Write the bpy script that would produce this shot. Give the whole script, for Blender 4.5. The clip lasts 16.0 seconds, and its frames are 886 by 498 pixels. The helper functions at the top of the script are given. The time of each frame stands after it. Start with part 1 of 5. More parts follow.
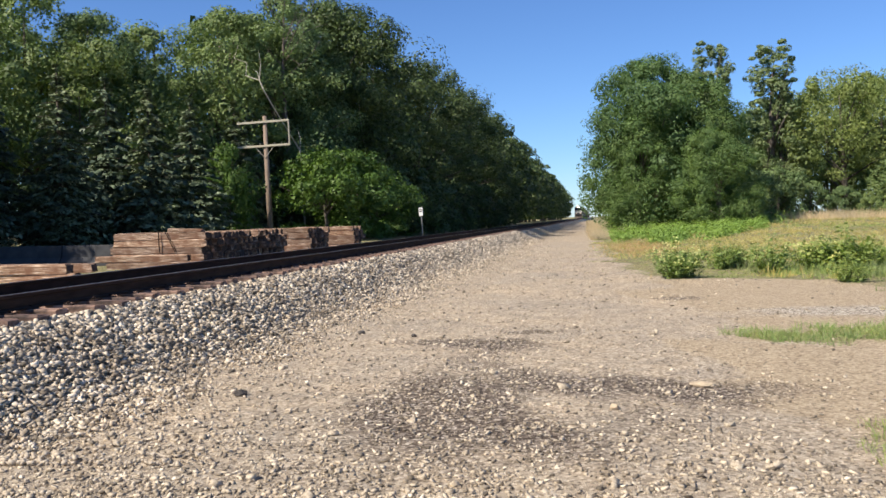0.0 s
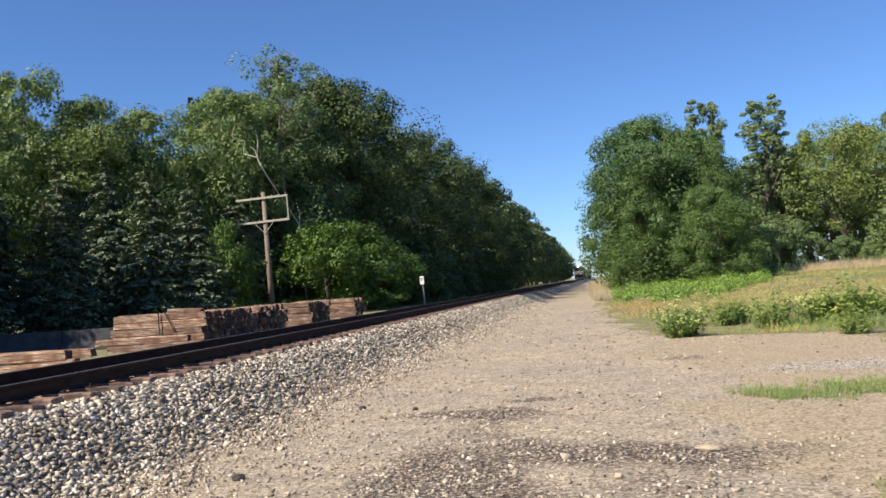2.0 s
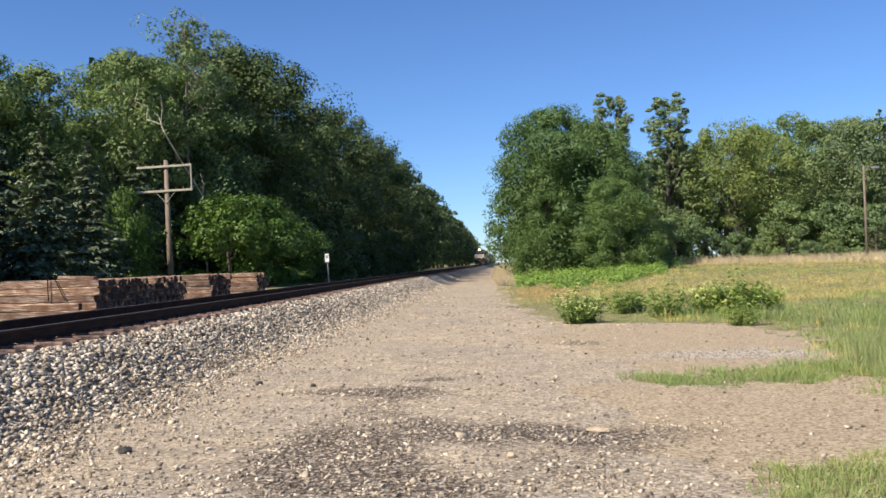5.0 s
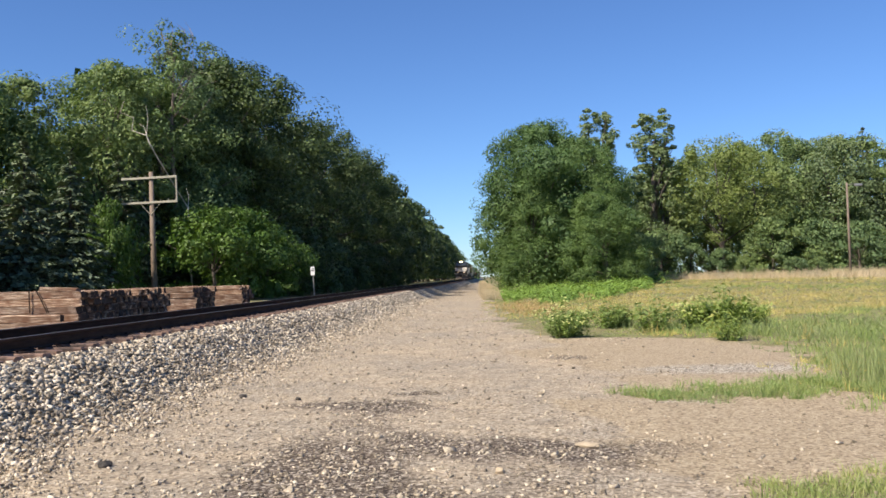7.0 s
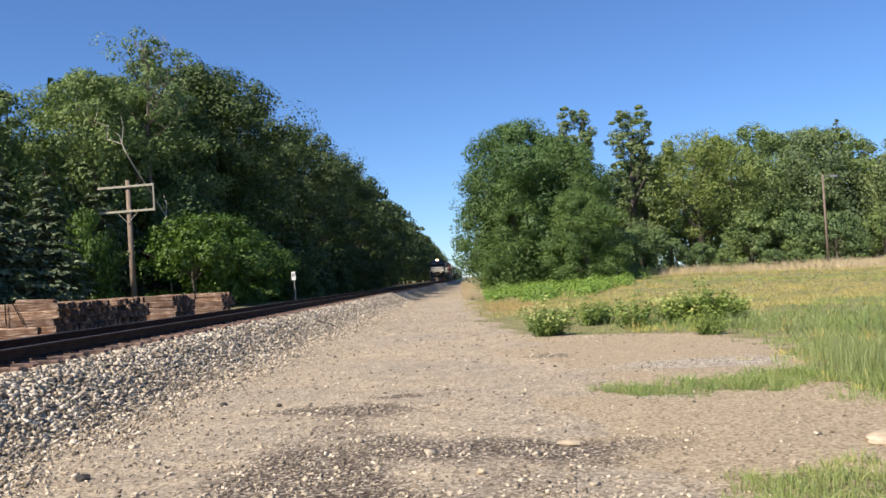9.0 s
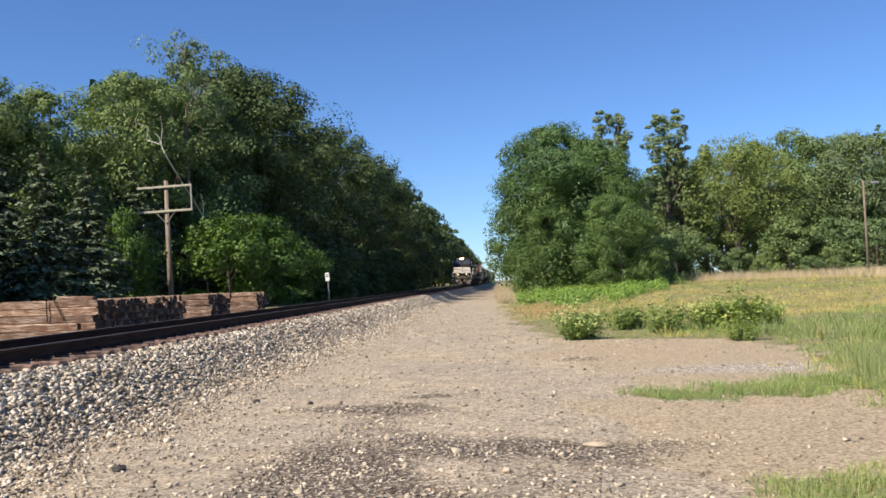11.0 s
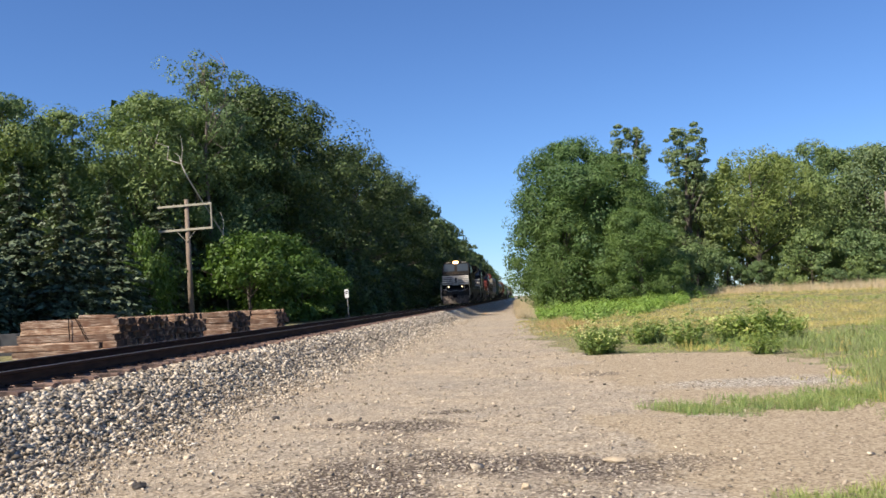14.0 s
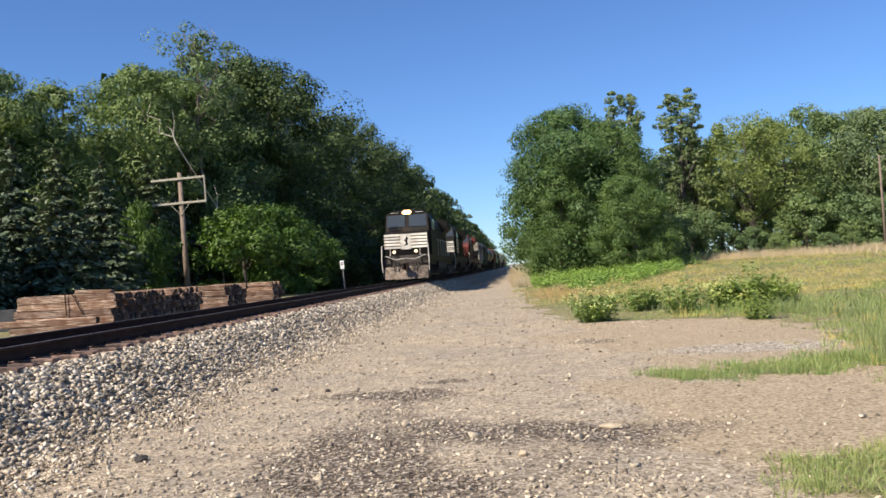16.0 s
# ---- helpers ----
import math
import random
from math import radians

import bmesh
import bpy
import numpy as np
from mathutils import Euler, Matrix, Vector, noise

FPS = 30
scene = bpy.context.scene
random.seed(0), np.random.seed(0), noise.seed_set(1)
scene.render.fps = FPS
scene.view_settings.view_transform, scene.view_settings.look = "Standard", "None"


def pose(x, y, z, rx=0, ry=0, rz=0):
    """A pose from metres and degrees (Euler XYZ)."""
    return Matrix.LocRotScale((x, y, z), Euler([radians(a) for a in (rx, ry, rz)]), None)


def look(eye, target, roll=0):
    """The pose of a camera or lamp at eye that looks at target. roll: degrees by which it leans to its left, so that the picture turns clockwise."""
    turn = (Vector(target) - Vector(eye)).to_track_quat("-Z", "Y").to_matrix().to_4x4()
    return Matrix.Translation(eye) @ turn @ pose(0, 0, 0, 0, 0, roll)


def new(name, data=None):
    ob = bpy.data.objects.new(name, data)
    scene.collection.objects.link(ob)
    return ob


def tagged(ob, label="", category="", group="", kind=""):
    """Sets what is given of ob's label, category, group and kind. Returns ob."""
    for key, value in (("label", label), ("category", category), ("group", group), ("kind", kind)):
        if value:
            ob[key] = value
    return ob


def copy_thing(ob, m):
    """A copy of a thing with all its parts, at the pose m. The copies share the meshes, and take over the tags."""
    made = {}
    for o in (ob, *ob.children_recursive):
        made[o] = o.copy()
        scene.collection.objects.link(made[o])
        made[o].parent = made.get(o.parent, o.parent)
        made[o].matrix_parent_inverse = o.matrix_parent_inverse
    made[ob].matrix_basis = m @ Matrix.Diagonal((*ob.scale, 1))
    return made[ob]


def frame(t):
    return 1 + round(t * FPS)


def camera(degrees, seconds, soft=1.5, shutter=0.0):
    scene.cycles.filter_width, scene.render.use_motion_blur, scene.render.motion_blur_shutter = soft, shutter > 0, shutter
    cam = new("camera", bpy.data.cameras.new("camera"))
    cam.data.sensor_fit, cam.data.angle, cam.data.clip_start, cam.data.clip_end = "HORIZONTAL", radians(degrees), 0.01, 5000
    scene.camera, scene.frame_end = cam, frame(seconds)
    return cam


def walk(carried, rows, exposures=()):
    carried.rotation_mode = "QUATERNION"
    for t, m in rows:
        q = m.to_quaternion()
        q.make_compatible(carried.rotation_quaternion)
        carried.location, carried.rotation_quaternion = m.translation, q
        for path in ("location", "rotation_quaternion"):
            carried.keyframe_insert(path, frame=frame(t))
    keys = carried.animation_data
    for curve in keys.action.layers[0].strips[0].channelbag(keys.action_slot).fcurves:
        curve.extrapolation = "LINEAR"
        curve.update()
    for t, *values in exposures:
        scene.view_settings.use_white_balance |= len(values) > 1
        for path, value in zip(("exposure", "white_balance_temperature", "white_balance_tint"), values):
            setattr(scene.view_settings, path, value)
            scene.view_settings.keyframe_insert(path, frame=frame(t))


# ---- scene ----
cam = camera(53.8, 16.0, soft=1.6)

PATH = [
    (0, (0.587, -0.442, 1.643), (0.238, 1.526, 1.577), -1.5),
    (0.5, (0.6, -0.468, 1.653), (0.254, 1.501, 1.601), -1.8),
    (1, (0.587, -0.449, 1.651), (0.239, 1.521, 1.643), -2.6),
    (1.5, (0.589, -0.452, 1.686), (0.177, 1.504, 1.747), -3.9),
    (2, (0.672, -0.399, 1.687), (0.324, 1.569, 1.774), -4.0),
    (2.5, (0.724, -0.31, 1.681), (0.563, 1.681, 1.772), -4.5),
    (3, (0.62, -0.335, 1.682), (0.54, 1.663, 1.734), -5.1),
    (3.5, (0.766, -0.479, 1.673), (0.593, 1.513, 1.69), -3.9),
    (4, (0.745, -0.466, 1.673), (0.56, 1.525, 1.705), -2.5),
    (6.3, (0.658, -0.237, 1.626), (0.547, 1.759, 1.662), -1.5),
    (6.5, (0.659, -0.25, 1.633), (0.547, 1.747, 1.681), -1.5),
    (7, (0.657, -0.256, 1.632), (0.551, 1.74, 1.697), -1.3),
    (7.5, (0.658, -0.251, 1.634), (0.576, 1.746, 1.687), -1.5),
    (8, (0.664, -0.252, 1.629), (0.59, 1.746, 1.669), -1.8),
    (8.5, (0.675, -0.257, 1.642), (0.608, 1.742, 1.697), -2.5),
    (8.7, (0.689, -0.228, 1.641), (0.628, 1.77, 1.707), -2.8),
    (10.8, (0.75, -0.335, 1.608), (0.631, 1.66, 1.674), -2.0),
    (11, (0.755, -0.343, 1.615), (0.614, 1.651, 1.691), -2.1),
    (11.5, (0.763, -0.352, 1.605), (0.577, 1.635, 1.731), -1.8),
    (12, (0.755, -0.367, 1.606), (0.567, 1.619, 1.75), -1.8),
    (12.5, (0.757, -0.313, 1.607), (0.572, 1.673, 1.76), -2.0),
    (13, (0.759, -0.351, 1.608), (0.596, 1.635, 1.774), -2.2),
    (13.5, (0.771, -0.338, 1.606), (0.596, 1.649, 1.759), -2.6),
    (14, (0.777, -0.35, 1.609), (0.594, 1.639, 1.723), -2.6),
    (14.5, (0.769, -0.349, 1.602), (0.581, 1.641, 1.673), -2.4),
    (15, (0.77, -0.343, 1.602), (0.584, 1.648, 1.657), -2.2),
    (15.5, (0.762, -0.358, 1.606), (0.588, 1.634, 1.649), -2.7),
    (16, (0.775, -0.386, 1.622), (0.6, 1.606, 1.666), -3.4),
]
walk(cam, [(t, look(eye, target, roll)) for t, eye, target, roll in PATH])

# ---- light: evening sun from behind and left of the road, clear sky ----
SUN_AZ, SUN_EL = radians(225), radians(44)
SUN = Vector((math.sin(SUN_AZ) * math.cos(SUN_EL), math.cos(SUN_AZ) * math.cos(SUN_EL), math.sin(SUN_EL)))
world = bpy.data.worlds.new("sky")
scene.world = world
world.use_nodes = True
wn = world.node_tree
sky = wn.nodes.new("ShaderNodeTexSky")
sky.sky_type, sky.sun_disc = "NISHITA", False
sky.sun_elevation, sky.sun_rotation = SUN_EL, SUN_AZ
sky.air_density, sky.dust_density, sky.ozone_density = 1.0, 0.0, 5.0
sky.altitude = 600
deep = wn.nodes.new("ShaderNodeMix")
deep.data_type, deep.blend_type = "RGBA", "MULTIPLY"
deep.inputs[0].default_value, deep.inputs[7].default_value = 1.0, (0.80, 1.0, 1.30, 1)
wn.links.new(sky.outputs[0], deep.inputs[6])
wn.links.new(deep.outputs[2], wn.nodes["Background"].inputs[0])
wn.nodes["Background"].inputs[1].default_value = 0.074
sun = new("sun", bpy.data.lights.new("sun", "SUN"))
sun.data.energy, sun.data.angle, sun.data.color = 5.1, radians(0.55), (1.0, 0.91, 0.78)
sun.matrix_world = look(SUN * 100, (0, 0, 0))
scene.view_settings.exposure = 0.6

# ---- materials ----
def material(name, base, rough=0.8, metal=0.0, spec=0.4):
    m = bpy.data.materials.new(name)
    m.use_nodes = True
    b = m.node_tree.nodes["Principled BSDF"]
    b.inputs["Base Color"].default_value = (*base, 1)
    b.inputs["Roughness"].default_value = rough
    b.inputs["Metallic"].default_value = metal
    b.inputs["Specular IOR Level"].default_value = spec
    return m, m.node_tree, b


def ramp(nt, fac, stops):
    n = nt.nodes.new("ShaderNodeValToRGB")
    n.color_ramp.elements[0].position, n.color_ramp.elements[0].color = stops[0][0], (*stops[0][1], 1)
    n.color_ramp.elements[1].position, n.color_ramp.elements[1].color = stops[-1][0], (*stops[-1][1], 1)
    for p, c in stops[1:-1]:
        e = n.color_ramp.elements.new(p)
        e.color = (*c, 1)
    nt.links.new(fac, n.inputs[0])
    return n.outputs[0]


def noise_tex(nt, scale, detail=4, stretch=None, rough=0.6):
    tc = nt.nodes.new("ShaderNodeTexCoord")
    n = nt.nodes.new("ShaderNodeTexNoise")
    n.inputs["Scale"].default_value, n.inputs["Detail"].default_value = scale, detail
    n.inputs["Roughness"].default_value = rough
    if stretch:
        mp = nt.nodes.new("ShaderNodeMapping")
        mp.inputs["Scale"].default_value = stretch
        nt.links.new(tc.outputs["Object"], mp.inputs[0])
        nt.links.new(mp.outputs[0], n.inputs["Vector"])
    else:
        nt.links.new(tc.outputs["Object"], n.inputs["Vector"])
    return n.outputs[0]


def mix(nt, fac, a, b, mode="MIX"):
    n = nt.nodes.new("ShaderNodeMix")
    n.data_type, n.blend_type = "RGBA", mode
    for sock, v in ((n.inputs[0], fac), (n.inputs[6], a), (n.inputs[7], b)):
        if isinstance(v, (int, float)):
            sock.default_value = v
        elif isinstance(v, tuple):
            sock.default_value = (*v, 1)
        else:
            nt.links.new(v, sock)
    return n.outputs[2]


def bump(nt, b, height, strength=0.4, dist=0.02):
    n = nt.nodes.new("ShaderNodeBump")
    n.inputs["Strength"].default_value, n.inputs["Distance"].default_value = strength, dist
    nt.links.new(height, n.inputs["Height"])
    nt.links.new(n.outputs[0], b.inputs["Normal"])


def worn(name, stops, scale, rough=0.85, metal=0.0, stretch=None, bump_s=0.3, dirt=None, dirt_scale=1.2, per="object", spec=0.35, lo=(0.62, 0.62, 0.64), hi=(1.25, 1.2, 1.14)):
    """A surface with fine grain, a coarse stain layer and a shift from piece to piece."""
    m, nt, b = material(name, stops[0][1], rough, metal, spec)
    n = noise_tex(nt, scale, 5, stretch)
    col = ramp(nt, n, stops)
    if dirt:
        d = ramp(nt, noise_tex(nt, dirt_scale, 4), [(0.45, (0, 0, 0)), (0.68, (1, 1, 1))])
        col = mix(nt, d, col, dirt)
    if per == "object":
        r = nt.nodes.new("ShaderNodeObjectInfo").outputs["Random"]
    else:
        r = nt.nodes.new("ShaderNodeNewGeometry").outputs["Random Per Island"]
    v = ramp(nt, r, [(0.0, lo), (1.0, hi)])
    col = mix(nt, 1.0, col, v, "MULTIPLY")
    nt.links.new(col, b.inputs["Base Color"])
    bump(nt, b, n, bump_s, 0.01)
    return m


def leaf_material(name, dark, light, trans=0.35, rough=0.55):
    """Leaves: colour shifts from leaf to leaf and, coarsely, from bough to bough; some light passes through."""
    m, nt, b = material(name, dark, rough, 0.0, 0.3)
    r = nt.nodes.new("ShaderNodeNewGeometry").outputs["Random Per Island"]
    c1 = ramp(nt, r, [(0.0, dark), (0.7, tuple((a + c) / 2 for a, c in zip(dark, light))), (1.0, light)])
    big = ramp(nt, noise_tex(nt, 0.45, 2), [(0.3, (0.75, 0.8, 0.8)), (0.7, (1.2, 1.15, 1.0))])
    own = ramp(nt, nt.nodes.new("ShaderNodeObjectInfo").outputs["Random"], [(0.0, (0.85, 0.9, 0.95)), (1.0, (1.15, 1.1, 0.95))])
    col = mix(nt, 1.0, mix(nt, 1.0, c1, big, "MULTIPLY"), own, "MULTIPLY")
    nt.links.new(col, b.inputs["Base Color"])
    tr = nt.nodes.new("ShaderNodeBsdfTranslucent")
    nt.links.new(mix(nt, 1.0, col, (1.1, 1.25, 0.6), "MULTIPLY"), tr.inputs[0])
    ms = nt.nodes.new("ShaderNodeMixShader")
    ms.inputs[0].default_value = trans
    nt.links.new(b.outputs[0], ms.inputs[1])
    nt.links.new(tr.outputs[0], ms.inputs[2])
    nt.links.new(ms.outputs[0], nt.nodes["Material Output"].inputs[0])
    return m


def glow(name, color, strength):
    m, nt, b = material(name, color, 0.3)
    b.inputs["Emission Color"].default_value = (*color, 1)
    b.inputs["Emission Strength"].default_value = strength
    return m


def ground_material():
    m, nt, b = material("ground", (0.3, 0.25, 0.2), 0.95, 0, 0.2)

    def mask(name):
        a = nt.nodes.new("ShaderNodeAttribute")
        a.attribute_name = name
        return a.outputs["Fac"]

    tc = nt.nodes.new("ShaderNodeTexCoord")
    vo = nt.nodes.new("ShaderNodeTexVoronoi")
    vo.inputs["Scale"].default_value = 34
    nt.links.new(tc.outputs["Object"], vo.inputs["Vector"])
    bw = nt.nodes.new("ShaderNodeRGBToBW")
    nt.links.new(vo.outputs["Color"], bw.inputs[0])
    blend = nt.nodes.new("ShaderNodeMix")
    blend.inputs[0].default_value = 0.45
    nt.links.new(noise_tex(nt, 26, 6, rough=0.8), blend.inputs[2])
    nt.links.new(bw.outputs[0], blend.inputs[3])
    fine = blend.outputs[0]
    mid = noise_tex(nt, 2.2, 5)
    coarse = noise_tex(nt, 0.35, 3)
    dirt = ramp(nt, fine, [(0.33, (0.19, 0.155, 0.114)), (0.42, (0.35, 0.29, 0.215)), (0.57, (0.46, 0.388, 0.292)), (0.68, (0.62, 0.54, 0.425))])
    dirt = mix(nt, 1.0, dirt, ramp(nt, mid, [(0.3, (0.78, 0.78, 0.79)), (0.7, (1.12, 1.08, 1.03))]), "MULTIPLY")
    dirt = mix(nt, 1.0, dirt, ramp(nt, coarse, [(0.3, (0.88, 0.9, 0.93)), (0.7, (1.1, 1.06, 1.0))]), "MULTIPLY")
    sand = ramp(nt, fine, [(0.33, (0.22, 0.165, 0.107)), (0.5, (0.395, 0.31, 0.205)), (0.7, (0.53, 0.43, 0.297))])
    dark = ramp(nt, fine, [(0.36, (0.05, 0.036, 0.027)), (0.5, (0.145, 0.112, 0.083)), (0.6, (0.27, 0.22, 0.168)), (0.7, (0.62, 0.54, 0.43))])
    stone = ramp(nt, fine, [(0.36, (0.11, 0.09, 0.068)), (0.5, (0.36, 0.305, 0.235)), (0.66, (0.7, 0.625, 0.505))])
    turf = ramp(nt, fine, [(0.35, (0.1, 0.1, 0.045)), (0.5, (0.22, 0.2, 0.095)), (0.7, (0.4, 0.34, 0.18))])

    def soft(name, lo=0.35, hi=0.65):
        add = nt.nodes.new("ShaderNodeMath")
        add.operation = "MULTIPLY_ADD"
        nt.links.new(noise_tex(nt, 3.5, 6, rough=0.7), add.inputs[0])
        add.inputs[1].default_value = 0.9
        sub = nt.nodes.new("ShaderNodeMath")
        sub.operation = "SUBTRACT"
        nt.links.new(mask(name), sub.inputs[0])
        sub.inputs[1].default_value = 0.45
        nt.links.new(sub.outputs[0], add.inputs[2])
        return ramp(nt, add.outputs[0], [(lo, (0, 0, 0)), (hi, (1, 1, 1))])

    col = mix(nt, soft("sandy"), dirt, sand)
    col = mix(nt, soft("oily", 0.3, 0.72), col, dark)
    col = mix(nt, soft("stony"), col, stone)
    col = mix(nt, soft("turf"), col, turf)
    nt.links.new(col, b.inputs["Base Color"])
    bump(nt, b, fine, 0.9, 0.03)
    return m


GROUND = ground_material()
BALLAST = worn("ballast_stone", [(0.3, (0.29, 0.24, 0.185)), (0.5, (0.49, 0.43, 0.35)), (0.7, (0.68, 0.62, 0.53))], 3.0, per="island", lo=(0.24, 0.225, 0.205), hi=(1.42, 1.36, 1.27))
ROADSTONE = worn("road_stone", [(0.3, (0.24, 0.2, 0.155)), (0.5, (0.44, 0.375, 0.29)), (0.7, (0.66, 0.59, 0.48))], 3.0, per="island", lo=(0.28, 0.265, 0.245), hi=(1.42, 1.38, 1.3))
CLOD = worn("dark_clod", [(0.3, (0.05, 0.045, 0.04)), (0.7, (0.14, 0.12, 0.1))], 20, per="object")
PALE_ROCK = worn("pale_rock", [(0.3, (0.36, 0.29, 0.2)), (0.7, (0.62, 0.51, 0.36))], 9)
TIE_OLD = worn("weathered_tie", [(0.38, (0.075, 0.045, 0.03)), (0.47, (0.235, 0.15, 0.1)), (0.56, (0.42, 0.3, 0.215)), (0.66, (0.69, 0.575, 0.455))], 9, stretch=(0.3, 4, 6), dirt=(0.17, 0.09, 0.055), dirt_scale=3.2, bump_s=1.0)
# End grain dark from creosote, with the shade on the ends put in.
TIE_END = worn("dark_creosoted_end_grain", [(0.3, (0.018, 0.013, 0.011)), (0.7, (0.07, 0.045, 0.034))], 14, bump_s=0.6)
TIE_TRACK = worn("creosoted_tie", [(0.3, (0.13, 0.075, 0.055)), (0.7, (0.42, 0.275, 0.21))], 7, stretch=(0.4, 4, 5), dirt=(0.05, 0.035, 0.03), dirt_scale=3)
RAIL = worn("rusty_rail", [(0.3, (0.017, 0.01, 0.008)), (0.7, (0.05, 0.029, 0.021))], 12, 0.85, 0.1, stretch=(1, 0.2, 1), spec=0.2)
RAILTOP, _, _ = material("polished_railhead", (0.42, 0.4, 0.38), 0.35, 0.9)
BARK = worn("bark", [(0.3, (0.05, 0.042, 0.034)), (0.7, (0.16, 0.135, 0.11))], 6, stretch=(3, 3, 0.5), bump_s=0.8)
DEADWOOD = worn("bleached_dead_wood", [(0.3, (0.3, 0.27, 0.24)), (0.7, (0.6, 0.56, 0.5))], 6)
TWIG = worn("grey_bare_twigs", [(0.3, (0.15, 0.12, 0.1)), (0.7, (0.3, 0.25, 0.21))], 6)
POLEWOOD = worn("grey_brown_pole_wood", [(0.3, (0.12, 0.093, 0.074)), (0.7, (0.27, 0.215, 0.17))], 5, stretch=(4, 4, 0.4), bump_s=0.6)
ARMWOOD = worn("silvered_crossarm_wood", [(0.3, (0.22, 0.21, 0.17)), (0.7, (0.42, 0.4, 0.33))], 5, stretch=(0.4, 4, 4))
# Dark foliage, deepened to hold the shade of the track-facing wood.
LEAF_DARK = leaf_material("dark_broad_leaves", (0.038, 0.063, 0.023), (0.105, 0.15, 0.052), 0.12)
LEAF_MID = leaf_material("mid_green_leaves", (0.11, 0.165, 0.066), (0.225, 0.295, 0.125), 0.2)
LEAF_LIGHT = leaf_material("yellow_green_leaves", (0.14, 0.19, 0.065), (0.25, 0.305, 0.12), 0.3)
LEAF_BRIGHT = leaf_material("fresh_green_shrub_leaves", (0.058, 0.11, 0.024), (0.12, 0.2, 0.045), 0.28)
LEAF_LOCUST = leaf_material("feathery_locust_leaves", (0.085, 0.145, 0.05), (0.165, 0.245, 0.085), 0.28)
LEAF_POPLAR = leaf_material("grey_green_poplar_leaves", (0.13, 0.18, 0.09), (0.25, 0.305, 0.165), 0.28)
NEEDLE = leaf_material("blue_green_needles", (0.055, 0.08, 0.052), (0.23, 0.28, 0.195), 0.08)
BLADE_GREEN = leaf_material("green_grass_blades", (0.21, 0.29, 0.09), (0.46, 0.53, 0.22), 0.38)
BLADE_GREY = leaf_material("grey_green_grass_blades", (0.24, 0.285, 0.13), (0.38, 0.415, 0.21), 0.35)
BLADE_GOLD = leaf_material("golden_dry_grass", (0.5, 0.4, 0.17), (0.68, 0.56, 0.27), 0.35)
BLADE_PINK = leaf_material("pinkish_dry_seed_grass", (0.5, 0.4, 0.33), (0.64, 0.54, 0.46), 0.35)
BLADE_RUST = leaf_material("rusty_dock_stalks", (0.42, 0.29, 0.17), (0.55, 0.41, 0.26), 0.3)
LOW_LEAF = leaf_material("fresh_low_growth_leaves", (0.19, 0.29, 0.06), (0.4, 0.53, 0.15), 0.38)
WEED = leaf_material("weed_leaves", (0.18, 0.245, 0.075), (0.38, 0.46, 0.17), 0.35)
BLOSSOM = leaf_material("pale_yellow_flower_heads", (0.5, 0.5, 0.2), (0.75, 0.73, 0.4), 0.3)
WHITE_SIGN = worn("white_sign_enamel", [(0.3, (0.72, 0.73, 0.72)), (0.7, (0.84, 0.84, 0.82))], 6, 0.4)
# Weathered grey taken far darker, so the colour holds the wall's shade.
CONCRETE = worn("dark_weathered_concrete", [(0.3, (0.05, 0.053, 0.06)), (0.7, (0.095, 0.097, 0.1))], 3, dirt=(0.035, 0.035, 0.037), dirt_scale=0.8)
STEEL_POST = worn("galvanised_post", [(0.3, (0.2, 0.2, 0.2)), (0.7, (0.34, 0.34, 0.33))], 8, 0.5, 0.6)
BLACK_PAINT = worn("black_engine_paint", [(0.3, (0.007, 0.0065, 0.006)), (0.7, (0.015, 0.0135, 0.012))], 2.0, 0.55, 0.0, dirt=(0.03, 0.021, 0.014), dirt_scale=0.9, spec=0.12)
STRIPE = worn("white_engine_stripe", [(0.3, (0.78, 0.75, 0.66)), (0.7, (0.88, 0.85, 0.77))], 4, 0.4, dirt=(0.62, 0.56, 0.46), dirt_scale=1.5)
PILOT = worn("dusty_pilot_steel", [(0.3, (0.09, 0.07, 0.055)), (0.7, (0.3, 0.245, 0.2))], 4, 0.75, dirt=(0.05, 0.037, 0.03), dirt_scale=2.6)
GRIME = worn("grimy_running_gear", [(0.3, (0.02, 0.018, 0.016)), (0.7, (0.08, 0.068, 0.055))], 5, 0.8)
RAILING = worn("white_handrail_paint", [(0.3, (0.5, 0.48, 0.44)), (0.7, (0.72, 0.7, 0.66))], 6, 0.5)
RED_PAINT = worn("faded_red_engine_paint", [(0.3, (0.085, 0.018, 0.014)), (0.7, (0.15, 0.032, 0.024))], 2.0, 0.5, dirt=(0.1, 0.05, 0.04), dirt_scale=0.8)
GREY_CAR = worn("pale_grey_hopper_paint", [(0.3, (0.33, 0.32, 0.29)), (0.7, (0.55, 0.53, 0.48))], 2.0, 0.6, dirt=(0.2, 0.16, 0.12), dirt_scale=0.7)
GREEN_CAR = worn("dull_green_car_paint", [(0.3, (0.03, 0.065, 0.04)), (0.7, (0.06, 0.11, 0.07))], 2.0, 0.6, dirt=(0.07, 0.06, 0.045), dirt_scale=0.7)
BROWN_CAR = worn("oxide_brown_car_paint", [(0.3, (0.1, 0.045, 0.03)), (0.7, (0.2, 0.09, 0.06))], 2.0, 0.7, dirt=(0.05, 0.04, 0.035), dirt_scale=0.7)
TANK_BLACK = worn("black_tank_paint", [(0.3, (0.015, 0.015, 0.016)), (0.7, (0.035, 0.034, 0.033))], 2.0, 0.4, dirt=(0.06, 0.05, 0.04), dirt_scale=0.8)
